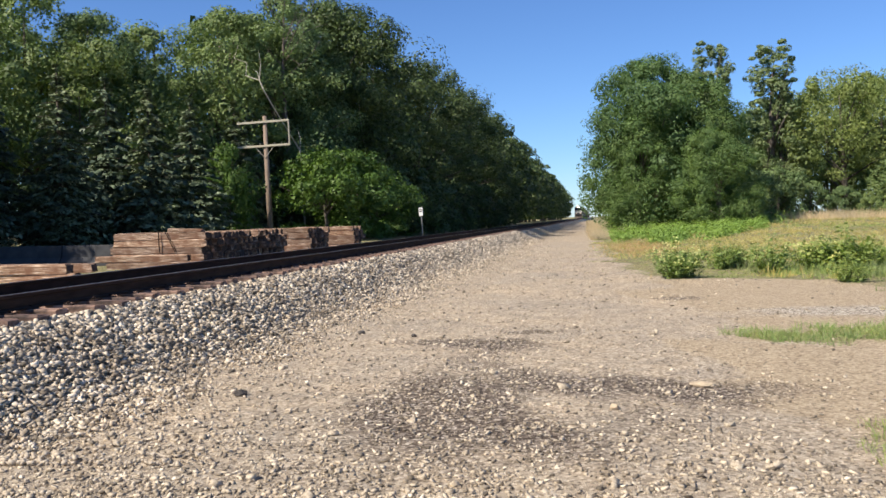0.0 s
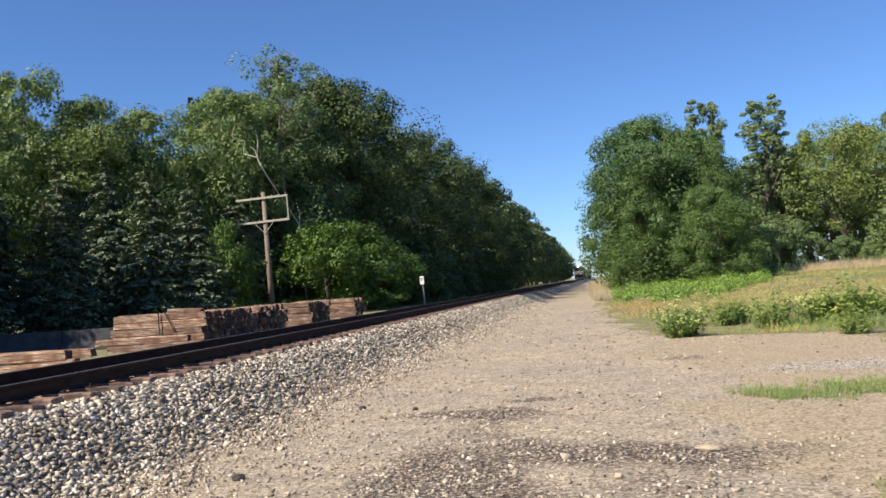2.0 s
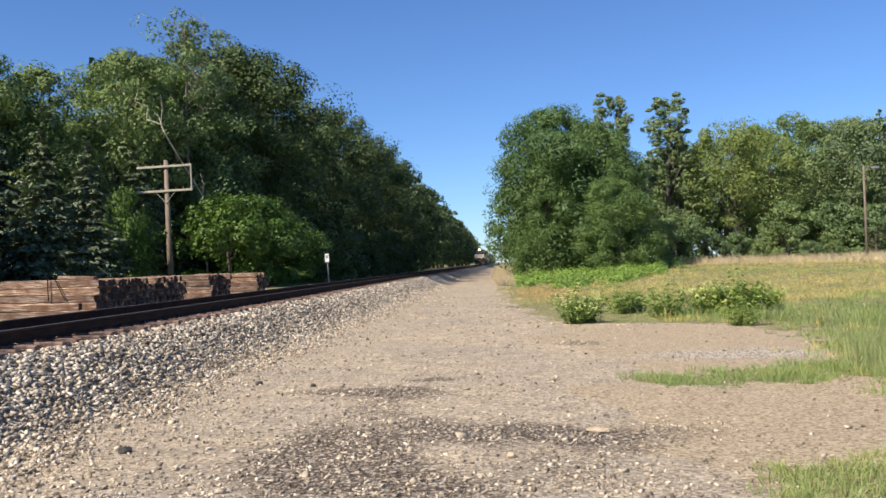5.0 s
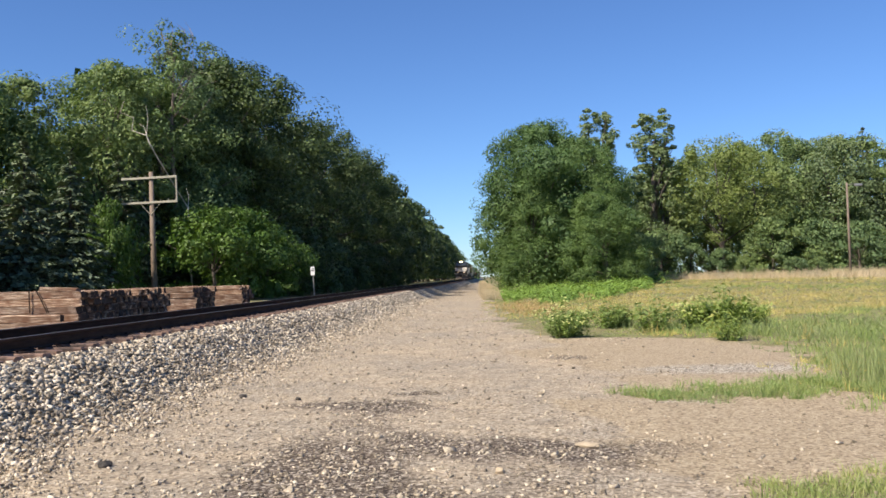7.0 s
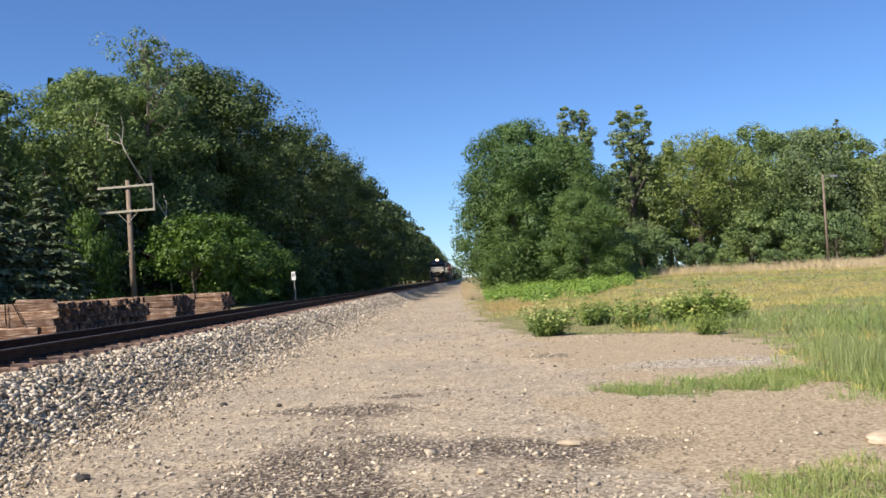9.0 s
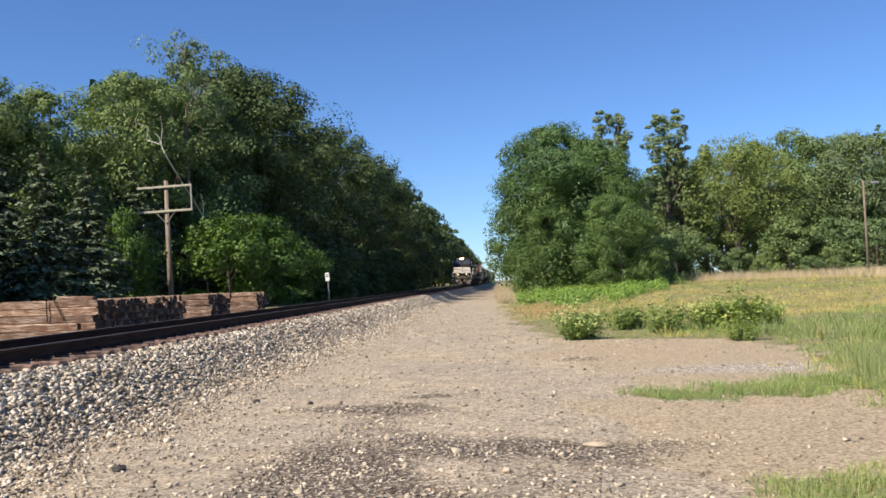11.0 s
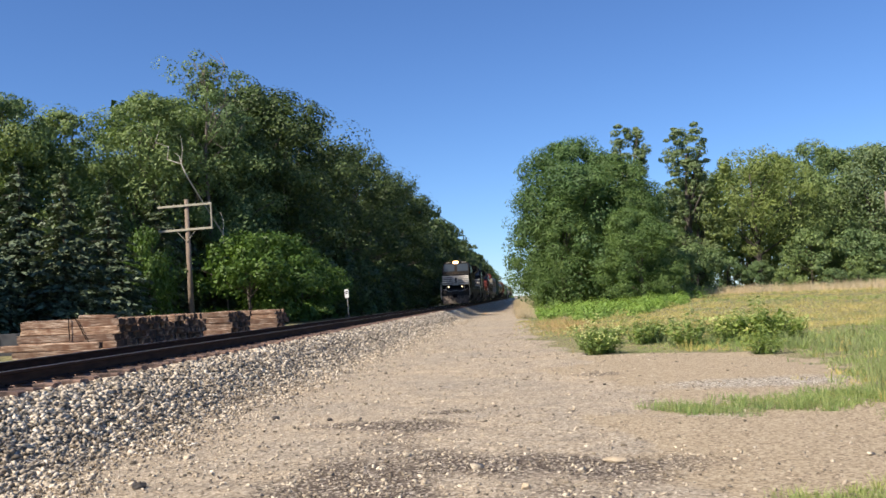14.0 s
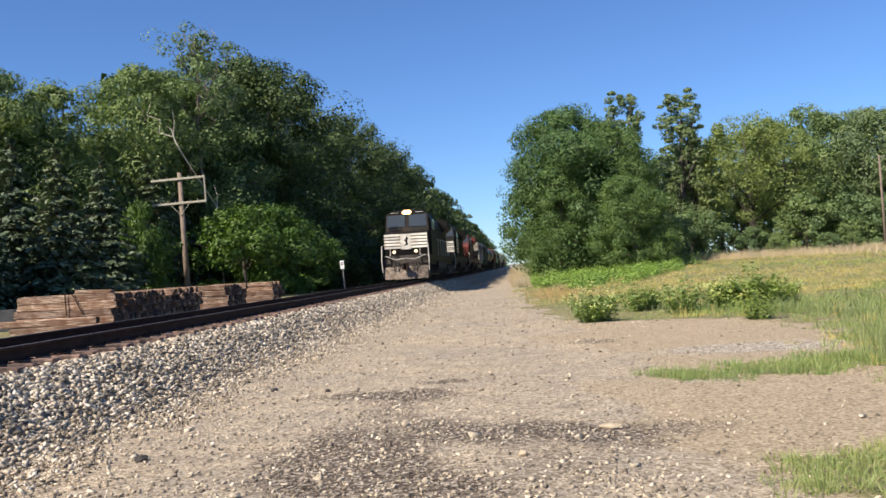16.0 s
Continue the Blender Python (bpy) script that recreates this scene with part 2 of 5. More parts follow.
GLASS, _gt, _gb = material("cab_window_glass", (0.045, 0.055, 0.065), 0.14, 0.0, 0.5)
LAMP_HOT = glow("headlight_glow", (1.0, 0.78, 0.46), 30.0)
# Orange emission in place of the glare around the headlight.
LAMP_HALO = glow("headlight_reflector_glow", (1.0, 0.5, 0.18), 2.6)
LAMP_DITCH = glow("ditch_light_glow", (1.0, 0.72, 0.4), 1.7)

# ---- mesh helpers ----
class Shape:
    """Gathers corners and faces of one part."""

    def __init__(self):
        self.v, self.f = [], []

    def add(self, verts, faces):
        k = len(self.v)
        self.v += [tuple(p) for p in verts]
        self.f += [tuple(i + k for i in f) for f in faces]
        return self

    def box(self, lo, hi, c=0.02):
        """A box with chamfered edges."""
        lo, hi = Vector(lo), Vector(hi)
        c = min(c, *(0.45 * (hi[i] - lo[i]) for i in range(3)))
        ctr, h = (lo + hi) / 2, (hi - lo) / 2
        vs, key = [], {}
        for sx in (-1, 1):
            for sy in (-1, 1):
                for sz in (-1, 1):
                    for ax in range(3):
                        p = [sx * (h.x - c), sy * (h.y - c), sz * (h.z - c)]
                        p[ax] = (sx, sy, sz)[ax] * h[ax]
                        key[(sx, sy, sz, ax)] = len(vs)
                        vs.append((ctr.x + p[0], ctr.y + p[1], ctr.z + p[2]))
        fs = []
        for ax in range(3):
            a, b = [(1, 2), (2, 0), (0, 1)][ax]
            for s in (-1, 1):
                loop = []
                for sa, sb in ((-1, -1), (1, -1), (1, 1), (-1, 1)):
                    k = [0, 0, 0]
                    k[ax], k[a], k[b] = s, sa, sb
                    loop.append(key[(*k, ax)])
                fs.append(loop if s > 0 else loop[::-1])
            for sa in (-1, 1):
                for sb in (-1, 1):
                    e = []
                    for s in (-1, 1):
                        k = [0, 0, 0]
                        k[ax], k[a], k[b] = s, sa, sb
                        e.append((key[(*k, a)], key[(*k, b)]))
                    q = [e[0][0], e[0][1], e[1][1], e[1][0]]
                    fs.append(q if sa * sb < 0 else q[::-1])
        for sx in (-1, 1):
            for sy in (-1, 1):
                for sz in (-1, 1):
                    t = [key[(sx, sy, sz, i)] for i in range(3)]
                    fs.append(t if sx * sy * sz > 0 else t[::-1])
        return self.add(vs, fs)

    def tube(self, pts, radii, n=7, caps=True):
        pts = [Vector(p) for p in pts]
        vs, fs = [], []
        for i, p in enumerate(pts):
            d = (pts[min(i + 1, len(pts) - 1)] - pts[max(i - 1, 0)]).normalized()
            u = d.cross(Vector((0, 0, 1)) if abs(d.z) < 0.9 else Vector((1, 0, 0))).normalized()
            w = d.cross(u)
            for k in range(n):
                a = 2 * math.pi * k / n
                vs.append(p + (u * math.cos(a) + w * math.sin(a)) * radii[i])
        for i in range(len(pts) - 1):
            for k in range(n):
                a, b = i * n + k, i * n + (k + 1) % n
                fs.append((a, b, b + n, a + n))
        if caps:
            fs.append(tuple(range(n))[::-1])
            fs.append(tuple(range(len(vs) - n, len(vs))))
        return self.add(vs, fs)

    def prism(self, outline, axis, lo, hi):
        """An outline in the other two axes, drawn out from lo to hi along axis."""
        def at(p, s):
            q = list(p)
            q.insert(axis, s)
            return q
        n = len(outline)
        vs = [at(p, lo) for p in outline] + [at(p, hi) for p in outline]
        fs = [tuple(range(n)), tuple(range(n, 2 * n))[::-1]] + [(i, i + n, (i + 1) % n + n, (i + 1) % n) for i in range(n)]
        return self.add(vs, fs)

    def mesh(self, name, mat, smooth=False):
        me = bpy.data.meshes.new(name)
        me.from_pydata(self.v, [], self.f)
        bm = bmesh.new()
        bm.from_mesh(me)
        bmesh.ops.recalc_face_normals(bm, faces=bm.faces)
        bm.to_mesh(me)
        bm.free()
        me.materials.append(mat)
        if smooth:
            me.polygons.foreach_set("use_smooth", [True] * len(me.polygons))
        return me


def part(name, shape, mat, parent=None, label="", smooth=False):
    ob = new(name, shape.mesh(name, mat, smooth) if isinstance(shape, Shape) else shape)
    ob.parent = parent
    return tagged(ob, label)


def raw_mesh(name, verts, faces, mat):
    """verts (n,3) and equal-sized faces (m,k) straight into a mesh."""
    verts, faces = np.asarray(verts, np.float32), np.asarray(faces, np.int32)
    me = bpy.data.meshes.new(name)
    k = faces.shape[1]
    me.vertices.add(len(verts))
    me.vertices.foreach_set("co", verts.ravel())
    me.loops.add(faces.size)
    me.loops.foreach_set("vertex_index", faces.ravel())
    me.polygons.add(len(faces))
    me.polygons.foreach_set("loop_start", np.arange(0, faces.size, k, dtype=np.int32))
    me.update(calc_edges=True)
    me.validate()
    me.materials.append(mat)
    return me


def thing(name, at=None, label="", category="", group="", kind=""):
    ob = new(name)
    ob.empty_display_size = 0.3
    if at is not None:
        ob.matrix_world = at
    return tagged(ob, label, category, group, kind)


def smooth(a, b, x):
    t = np.clip((np.asarray(x, float) - a) / (b - a), 0, 1)
    return t * t * (3 - 2 * t)


rng = np.random.default_rng(7)

# ---- the ground: one sheet, with the railway bank, the gravel road and the field ----
def wave(x, y, s, k=0.0):
    return np.sin(x * 1.3 / s + k) * np.cos(y * 1.1 / s + 2 * k) + 0.5 * np.sin(x * 2.9 / s + y * 1.7 / s + k)


def bank(x):
    """Railway bank: foot beside the road, flat top under the sleepers, lower shelf beyond."""
    up = smooth(-3.75, -5.5, x) * 0.645
    return up - smooth(-8.1, -9.2, x) * 0.05


def land(x, y):
    x, y = np.asarray(x, float), np.asarray(y, float)
    z = bank(x) + 0.018 * wave(x, y, 1.7) * (x > -4.6)
    z = z + 0.85 * smooth(28, 88, y) * smooth(1, 18, x)
    z = z + 0.07 * wave(x, y, 5, 1.0) * smooth(4, 9, x)
    z = z + 0.06 * np.exp(-((x - 5.5) ** 2 / 9 + (y - 21) ** 2 / 6))
    return z - 0.05 * np.exp(-((x - 2.5) ** 2 / 5 + (y - 9) ** 2 / 3))


def field_edge(y):
    """Where the road ends and the field's growth begins, along the road."""
    return np.interp(y, [0, 5, 9.5, 10.5, 13.7, 16.5, 19, 20.5, 22.2, 24, 27, 31.5, 45, 65, 140, 240, 900],
                     [7, 6.2, 5.6, 4.9, 5.7, 6.3, 6.6, 6.2, 2.1, 1.7, 1.3, 0.85, 0.4, -0.1, -1.0, -2.2, -2.5])


def spot(x, y, cx, cy, rx, ry):
    return np.exp(-(((x - cx) / rx) ** 2 + ((y - cy) / ry) ** 2))


def oily(x, y):
    d = 0.85 * spot(x, y, -0.9, 7.6, 0.8, 2.6) + 0.55 * spot(x, y, 0.3, 6.6, 1.4, 1.4) + 0.95 * spot(x, y, 1.3, 8.2, 1.3, 0.6) + 0.4 * wave(x, y, 0.55, 0.7) * spot(x, y, 0.2, 7.5, 2, 2)
    return d + 1.0 * spot(x, y, -1.5, 11.1, 0.75, 0.28) + 1.0 * spot(x, y, -0.4, 12.2, 0.5, 0.2) + 0.6 * spot(x, y, -0.6, 11.0, 0.8, 0.7) + 0.7 * spot(x, y, 2.1, 17.0, 0.7, 0.5)


def patch(x, y):
    """The two tufts of grass that stand out in the road."""
    a = spot(x, y, 3.1, 11.6, 1.0, 0.65) + spot(x, y, 4.6, 12.0, 1.1, 0.95) + 0.7 * spot(x, y, 5.6, 12.2, 0.8, 0.6) + 0.32 * wave(x, y, 0.33, 0.6) * spot(x, y, 3.8, 12, 2.2, 1.8)
    b = spot(x, y, 3.2, 6.1, 0.95, 0.85) + spot(x, y, 4.2, 5.6, 1.0, 0.9) + spot(x, y, 5.4, 5.6, 1.0, 1.1)
    return np.clip(np.maximum(a, b), 0, 1.4)


def build_ground():
    xs = np.unique(np.concatenate([np.arange(-10, 12, 0.2), np.geomspace(12, 1500, 40), -np.geomspace(10, 1500, 40)]))
    ys = np.unique(np.concatenate([-np.geomspace(1, 400, 14), np.arange(-1, 4, 0.6), np.arange(4, 32, 0.22), np.geomspace(32, 3000, 80)]))
    X, Y = np.meshgrid(xs, ys)
    Z = land(X, Y)
    idx = np.arange(X.size).reshape(X.shape)
    faces = np.stack([idx[:-1, :-1], idx[:-1, 1:], idx[1:, 1:], idx[1:, :-1]], -1).reshape(-1, 4)
    me = raw_mesh("ground", np.stack([X, Y, Z], -1).reshape(-1, 3), faces, GROUND)
    me.polygons.foreach_set("use_smooth", [True] * len(me.polygons))
    x, y = X.ravel(), Y.ravel()
    turf = smooth(-0.2, 0.9, x - field_edge(y) + 0.45 * wave(x, y, 0.8, 0.3) + 0.25 * wave(x, y, 0.3, 1.1)) + smooth(0.5, 1.0, patch(x, y)) + smooth(-9.8, -12.5, x)
    stony = smooth(-3.3, -5.0, x) * smooth(-10.5, -9.6, x) + 0.8 * spot(x, y, 4.6, 14.6, 2.2, 1.1) + 0.5 * spot(x, y, 2.9, 11.0, 1.3, 0.35)
    sandy = smooth(1.2, 3.2, x + 0.7 * wave(x, y, 1.7, 0.4) + 0.5 * wave(x, y, 0.6, 0.9)) * smooth(26, 20, y) + 0.6 * spot(x, y, 5, 19.5, 3, 2)
    for name, val in (("turf", turf), ("stony", stony), ("sandy", sandy), ("oily", oily(x, y))):
        at = me.attributes.new(name, "FLOAT", "POINT")
        at.data.foreach_set("value", np.clip(val, 0, 1.2).astype(np.float32))
    return tagged(new("ground", me), "tan gravel road, stony railway bank and rough field", "ground", kind="structure")


ground = build_ground()

# ---- the railway track ----
TRACK_X, RAIL_Z, TIE_TOP = -6.7, 0.93, 0.735


def build_track():
    track = thing("railway_track", pose(TRACK_X, 0, 0), "single railway track on weathered wooden sleepers and grey ballast", "railway track", kind="structure")
    prof = [(-0.07, 0), (0.07, 0), (0.07, 0.012), (0.012, 0.03), (0.012, 0.13), (0.037, 0.145), (0.037, 0.178), (0.025, 0.185), (-0.025, 0.185), (-0.037, 0.178), (-0.037, 0.145), (-0.012, 0.13), (-0.012, 0.03), (-0.07, 0.012)]
    for s in (-1, 1):
        cx = s * 0.755
        r = part("rail", Shape().prism([(cx + a, TIE_TOP + 0.012 + b) for a, b in prof], 1, -60, 1200), RAIL, track, "rusty steel rail")
        part("railhead", Shape().prism([(cx - 0.024, RAIL_Z - 0.002), (cx + 0.024, RAIL_Z - 0.002), (cx + 0.022, RAIL_Z + 0.003), (cx - 0.022, RAIL_Z + 0.003)], 1, -60, 1200), RAILTOP, r, "polished running strip of the rail")
    meshes = []
    for k in range(4):
        rr = random.Random(k)
        s = Shape().box((-1.3, -0.115, -0.17), (1.3, 0.115, 0.0), 0.018)
        s.v = [(a + rr.uniform(-0.02, 0.02), b + rr.uniform(-0.01, 0.01), c + rr.uniform(-0.008, 0.006)) for a, b, c in s.v]
        meshes.append(s.mesh("tie", TIE_TRACK))
    plate = Shape()
    for s in (-1, 1):
        plate.box((s * 0.755 - 0.18, -0.09, -0.002), (s * 0.755 + 0.18, 0.09, 0.014), 0.004)
        for a in (-0.1, 0.1):
            plate.box((s * 0.755 + a - 0.015, 0.03, 0.01), (s * 0.755 + a + 0.015, 0.06, 0.045), 0.004)
    plate = plate.mesh("tie_plate", RAIL)
    rr = random.Random(5)
    far = Shape()
    y = -3.0
    i = 0
    while y < 330:
        dx, rz = rr.uniform(-0.07, 0.07), rr.uniform(-1.2, 1.2)
        if y < 130:
            t = part("tie", meshes[i % 4], TIE_TRACK, track)
            t.matrix_basis = pose(dx, y, TIE_TOP, 0, rr.uniform(-0.4, 0.4), rz)
            if y < 40:
                p = part("tie_plate", plate, RAIL, t)
        else:
            far.box((dx - 1.3, y - 0.115, TIE_TOP - 0.17), (dx + 1.3, y + 0.115, TIE_TOP), 0.02)
        y += 0.53
        i += 1
    tagged(part("far_ties", far, TIE_TRACK, track), kind="stuff")
    return track


track = build_track()

# ---- loose stone ----
def stone_shapes(n, seed, flat=0.7):
    """Angular crushed stones, twelve triangles each, about one unit across."""
    r = np.random.default_rng(seed)
    cube = np.array([(x, y, z) for x in (-0.5, 0.5) for y in (-0.5, 0.5) for z in (-0.5, 0.5)])
    tri = np.array([(0, 1, 3), (0, 3, 2), (4, 6, 7), (4, 7, 5), (0, 4, 5), (0, 5, 1), (2, 3, 7), (2, 7, 6), (0, 2, 6), (0, 6, 4), (1, 5, 7), (1, 7, 3)])
    out = []
    for _ in range(n):
        v = cube * r.uniform(0.6, 1.5, 3) * (1.25, 0.8, flat) + r.uniform(-0.27, 0.27, (8, 3))
        out.append(v)
    return out, tri


def turns(n, r):
    """n random rotation matrices."""
    q = r.normal(size=(n, 4))
    q /= np.linalg.norm(q, axis=1)[:, None]
    w, x, y, z = q.T
    return np.stack([1 - 2 * (y * y + z * z), 2 * (x * y - w * z), 2 * (x * z + w * y), 2 * (x * y + w * z), 1 - 2 * (x * x + z * z), 2 * (y * z - w * x), 2 * (x * z - w * y), 2 * (y * z + w * x), 1 - 2 * (x * x + y * y)], -1).reshape(n, 3, 3)


def strew(name, pos, size, mat, parent, seed, flat=0.7, sink=0.15):
    shapes, tri = stone_shapes(24, seed, flat)
    r = np.random.default_rng(seed)
    n = len(pos)
    v = np.stack(shapes)[r.integers(0, 24, n)] * size[:, None, None]
    v = np.einsum("nij,nkj->nki", turns(n, r), v)
    v[:, :, 2] *= 0.66
    v += (pos - np.array(parent.matrix_world.translation))[:, None, :]
    v[:, :, 2] += (size * (0.5 - sink) * 0.6)[:, None]
    f = tri[None] + (np.arange(n) * 8)[:, None, None]
    ob = part(name, raw_mesh(name, v.reshape(-1, 3), f.reshape(-1, 3), mat), mat, parent)
    return tagged(ob, kind="stuff")


def build_stones():
    r = np.random.default_rng(11)
    # ballast on the near shoulder, thick by the sleepers and thinning onto the road
    n = 78000
    y = 5 + 60 * r.random(n) ** 1.8
    x = -5.4 + 3.4 * r.random(n) ** 1.35
    keep = r.random(n) < np.clip(1.1 - (x + 4.75 + 0.3 * wave(x, y, 0.6)) * 0.62, 0.05, 1)
    x, y = x[keep], y[keep]
    size = (0.016 + 0.046 * r.random(len(x)) ** 1.8) * np.interp(x, [-5, -4.3, -3], [1, 0.85, 0.5]) * (1 + y / 110)
    near = np.argsort((x - 0.8) ** 2 + (y + 0.4) ** 2)[:200]
    rest = np.setdiff1d(np.arange(len(x)), near)
    pos = np.stack([x, y, land(x, y) + 0.015], -1)
    strew("ballast_stones", pos[rest], size[rest], BALLAST, track, 21, 0.55)
    # between and beyond the rails
    n = 5000
    x2, y2 = r.uniform(-8.6, -5.5, n), 5 + 60 * r.random(n) ** 1.6
    strew("crib_stones", np.stack([x2, y2, np.where(x2 < -8.0, land(x2, y2), 0.615)], -1), r.uniform(0.04, 0.09, n), BALLAST, track, 22)
    singles(pos[near], size[near], BALLAST, track, 31)
    # road gravel: many crumbs, fewer where wheels have packed it
    n = 62000
    y = 4.2 + 38 * r.random(n) ** 2.9
    x = r.uniform(-4.6, 6.5, n)
    tracks = 0.22 + 0.16 * wave(x, y, 1.1, 0.5) + 0.9 * smooth(-2.0, -4.0, x) + 0.95 * np.clip(oily(x, y), 0, 1) + 0.75 * smooth(7.2, 5.6, y) + 0.4 * spot(x, y, 5.3, 14.6, 1.6, 0.8)
    tracks = tracks * (1 - 0.75 * smooth(1.8, 3.4, x + 0.6 * wave(x, y, 1.2, 0.3)) * smooth(22, 18, y))
    keep = (r.random(n) < tracks) & (x < field_edge(y) + 0.2)
    x, y = x[keep], y[keep]
    size = (0.007 + 0.024 * r.random(len(x)) ** 2.4) * (1 + y / 45)
    big = r.random(len(x)) < 0.02
    size[big] *= 1.9
    pos = np.stack([x, y, land(x, y)], -1)
    near = np.argsort(-size / np.hypot(x - 0.8, y + 0.4))[:220]
    rest = np.setdiff1d(np.arange(len(x)), near)
    strew("road_gravel", pos[rest], size[rest], ROADSTONE, ground, 23, 0.6)
    singles(pos[near], size[near], ROADSTONE, ground, 32)


def singles(pos, size, mat, parent, seed):
    shapes, tri = stone_shapes(8, seed)
    meshes = [raw_mesh("stone", s, tri, mat) for s in shapes]
    rr = random.Random(seed)
    base = parent.matrix_world.inverted()
    for i, (p, s) in enumerate(zip(pos, size)):
        ob = new("stone", meshes[i % 8])
        ob.parent = parent
        m = pose(p[0], p[1], p[2] + 0.2 * s, rr.uniform(-40, 40), rr.uniform(-40, 40), rr.uniform(0, 360)) @ Matrix.Diagonal((s, s, s, 1))
        ob.matrix_basis = base @ m


def lump(name, mat, at, size, label, category, seed):
    bm = bmesh.new()
    bmesh.ops.create_icosphere(bm, subdivisions=3, radius=0.5)
    for v in bm.verts:
        d = 1 + 0.35 * noise.noise(v.co * 2.3 + Vector((seed, 0, 0))) + 0.15 * noise.noise(v.co * 6 + Vector((0, seed, 0)))
        v.co = Vector((v.co.x * size[0], v.co.y * size[1], v.co.z * size[2])) * d
    me = bpy.data.meshes.new(name)
    bm.to_mesh(me)
    bm.free()
    me.materials.append(mat)
    ob = new(name, me)
    ob.matrix_world = pose(at[0], at[1], float(land(at[0], at[1])) + size[2] * 0.3, 0, 0, seed * 40)
    return tagged(ob, label, category)


bpy.context.view_layer.update()
build_stones()
lump("dirt_clod", CLOD, (-2.83, 7.45), (0.13, 0.1, 0.075), "dark crumbly dirt clod lying on the gravel road", "clod", 1)
lump("dirt_clod", CLOD, (-2.85, 11.9), (0.14, 0.1, 0.07), "dark crumbly dirt clod lying on the gravel road", "clod", 2)
lump("dirt_clod", CLOD, (-2.0, 11.6), (0.09, 0.07, 0.055), "small dark dirt clod on the gravel road", "clod", 3)
lump("rock", PALE_ROCK, (1.57, 8.3), (0.24, 0.17, 0.06), "flat pale stone half sunk in the gravel", "rock", 4)
lump("rock", PALE_ROCK, (0.7, 7.05), (0.085, 0.07, 0.06), "small pale stone on the gravel road", "rock", 5)
lump("rock", PALE_ROCK, (4.3, 7.75), (0.5, 0.27, 0.09), "pale buff rock lying on bare sandy earth", "rock", 6)

# ---- stacks of worn-out sleepers beside the track ----
def tie_meshes():
    out = []
    for k in range(6):
        rr = random.Random(40 + k)
        s = Shape().box((-1.3, -0.115, 0), (1.3, 0.115, 0.175), 0.02)
        s.v = [(a + (rr.uniform(-0.08, 0.02) if a > 0 else rr.uniform(-0.02, 0.08)), b + rr.uniform(-0.018, 0.018), c + rr.uniform(-0.014, 0.014)) for a, b, c in s.v]
        me = s.mesh("tie", TIE_OLD)
        me.materials.append(TIE_END)
        # both end faces take the darker colour that includes their shade
        for p in me.polygons:
            if abs(p.normal.x) > 0.6:
                p.material_index = 1
        out.append(me)
    return out


OLD_TIES = tie_meshes()


def stack(label, x, y0, rows, layers, seed, ragged=0.0, first=0):
    z0 = float(land(x, y0)) + 0.0
    st = thing("sleeper_stack", pose(x, y0, z0), label, "stack of railway sleepers", "sleeper stacks")
    rr = random.Random(seed)
    for row in range(rows):
        top = layers if row < 3 else layers - int(rr.random() < 0.2 + 0.4 * ragged)
        for lay in range(first, top):
            t = part("tie", OLD_TIES[rr.randrange(6)], TIE_OLD, st)
            t.matrix_basis = pose(rr.gauss(0, 0.05) + (rr.choice((0, 0, 0, 0.03, -0.05, -0.1)) if row else 0), row * 0.245 + rr.uniform(-0.012, 0.012), lay * 0.181, rr.uniform(-1, 1), rr.uniform(-0.7, 0.7), rr.uniform(-1, 1) * (1 + ragged) + rr.choice((0, 180)))
    return st


s1 = stack("tall stack of weathered reddish wooden railway sleepers", -10.6, 20.6, 24, 5, 1, 0.45)
band = Shape()
for bx, lean in ((0.05, 0.02), (0.22, 0.28)):
    band.tube([(bx, -0.16, 0.96), (bx + lean * 0.5, -0.175, 0.7), (bx + lean, -0.165, 0.4)], [0.014] * 3, 5)
part("binding_strap", band, RAIL, s1, "loose dark steel strap hanging over the face")
stub = Shape().box((-0.47, -0.11, 0), (0.47, 0.11, 0.1), 0.02)
stub.v = [(a + 0.03 * math.sin(9 * b + 40 * c), b + 0.012 * math.sin(7 * a), c + 0.012 * math.sin(11 * a + b)) for a, b, c in stub.v]
part("broken_tie", stub, TIE_OLD, s1, "short broken sleeper on top").matrix_basis = pose(0.72, 0.02, 5 * 0.181, 0, 0.6, 1)
stack("low broken stack of weathered wooden sleepers", -10.5, 28.6, 9, 5, 2, 0.4)
stack("ragged stack of grey weathered wooden sleepers", -10.4, 34.0, 5, 5, 3, 0.4)
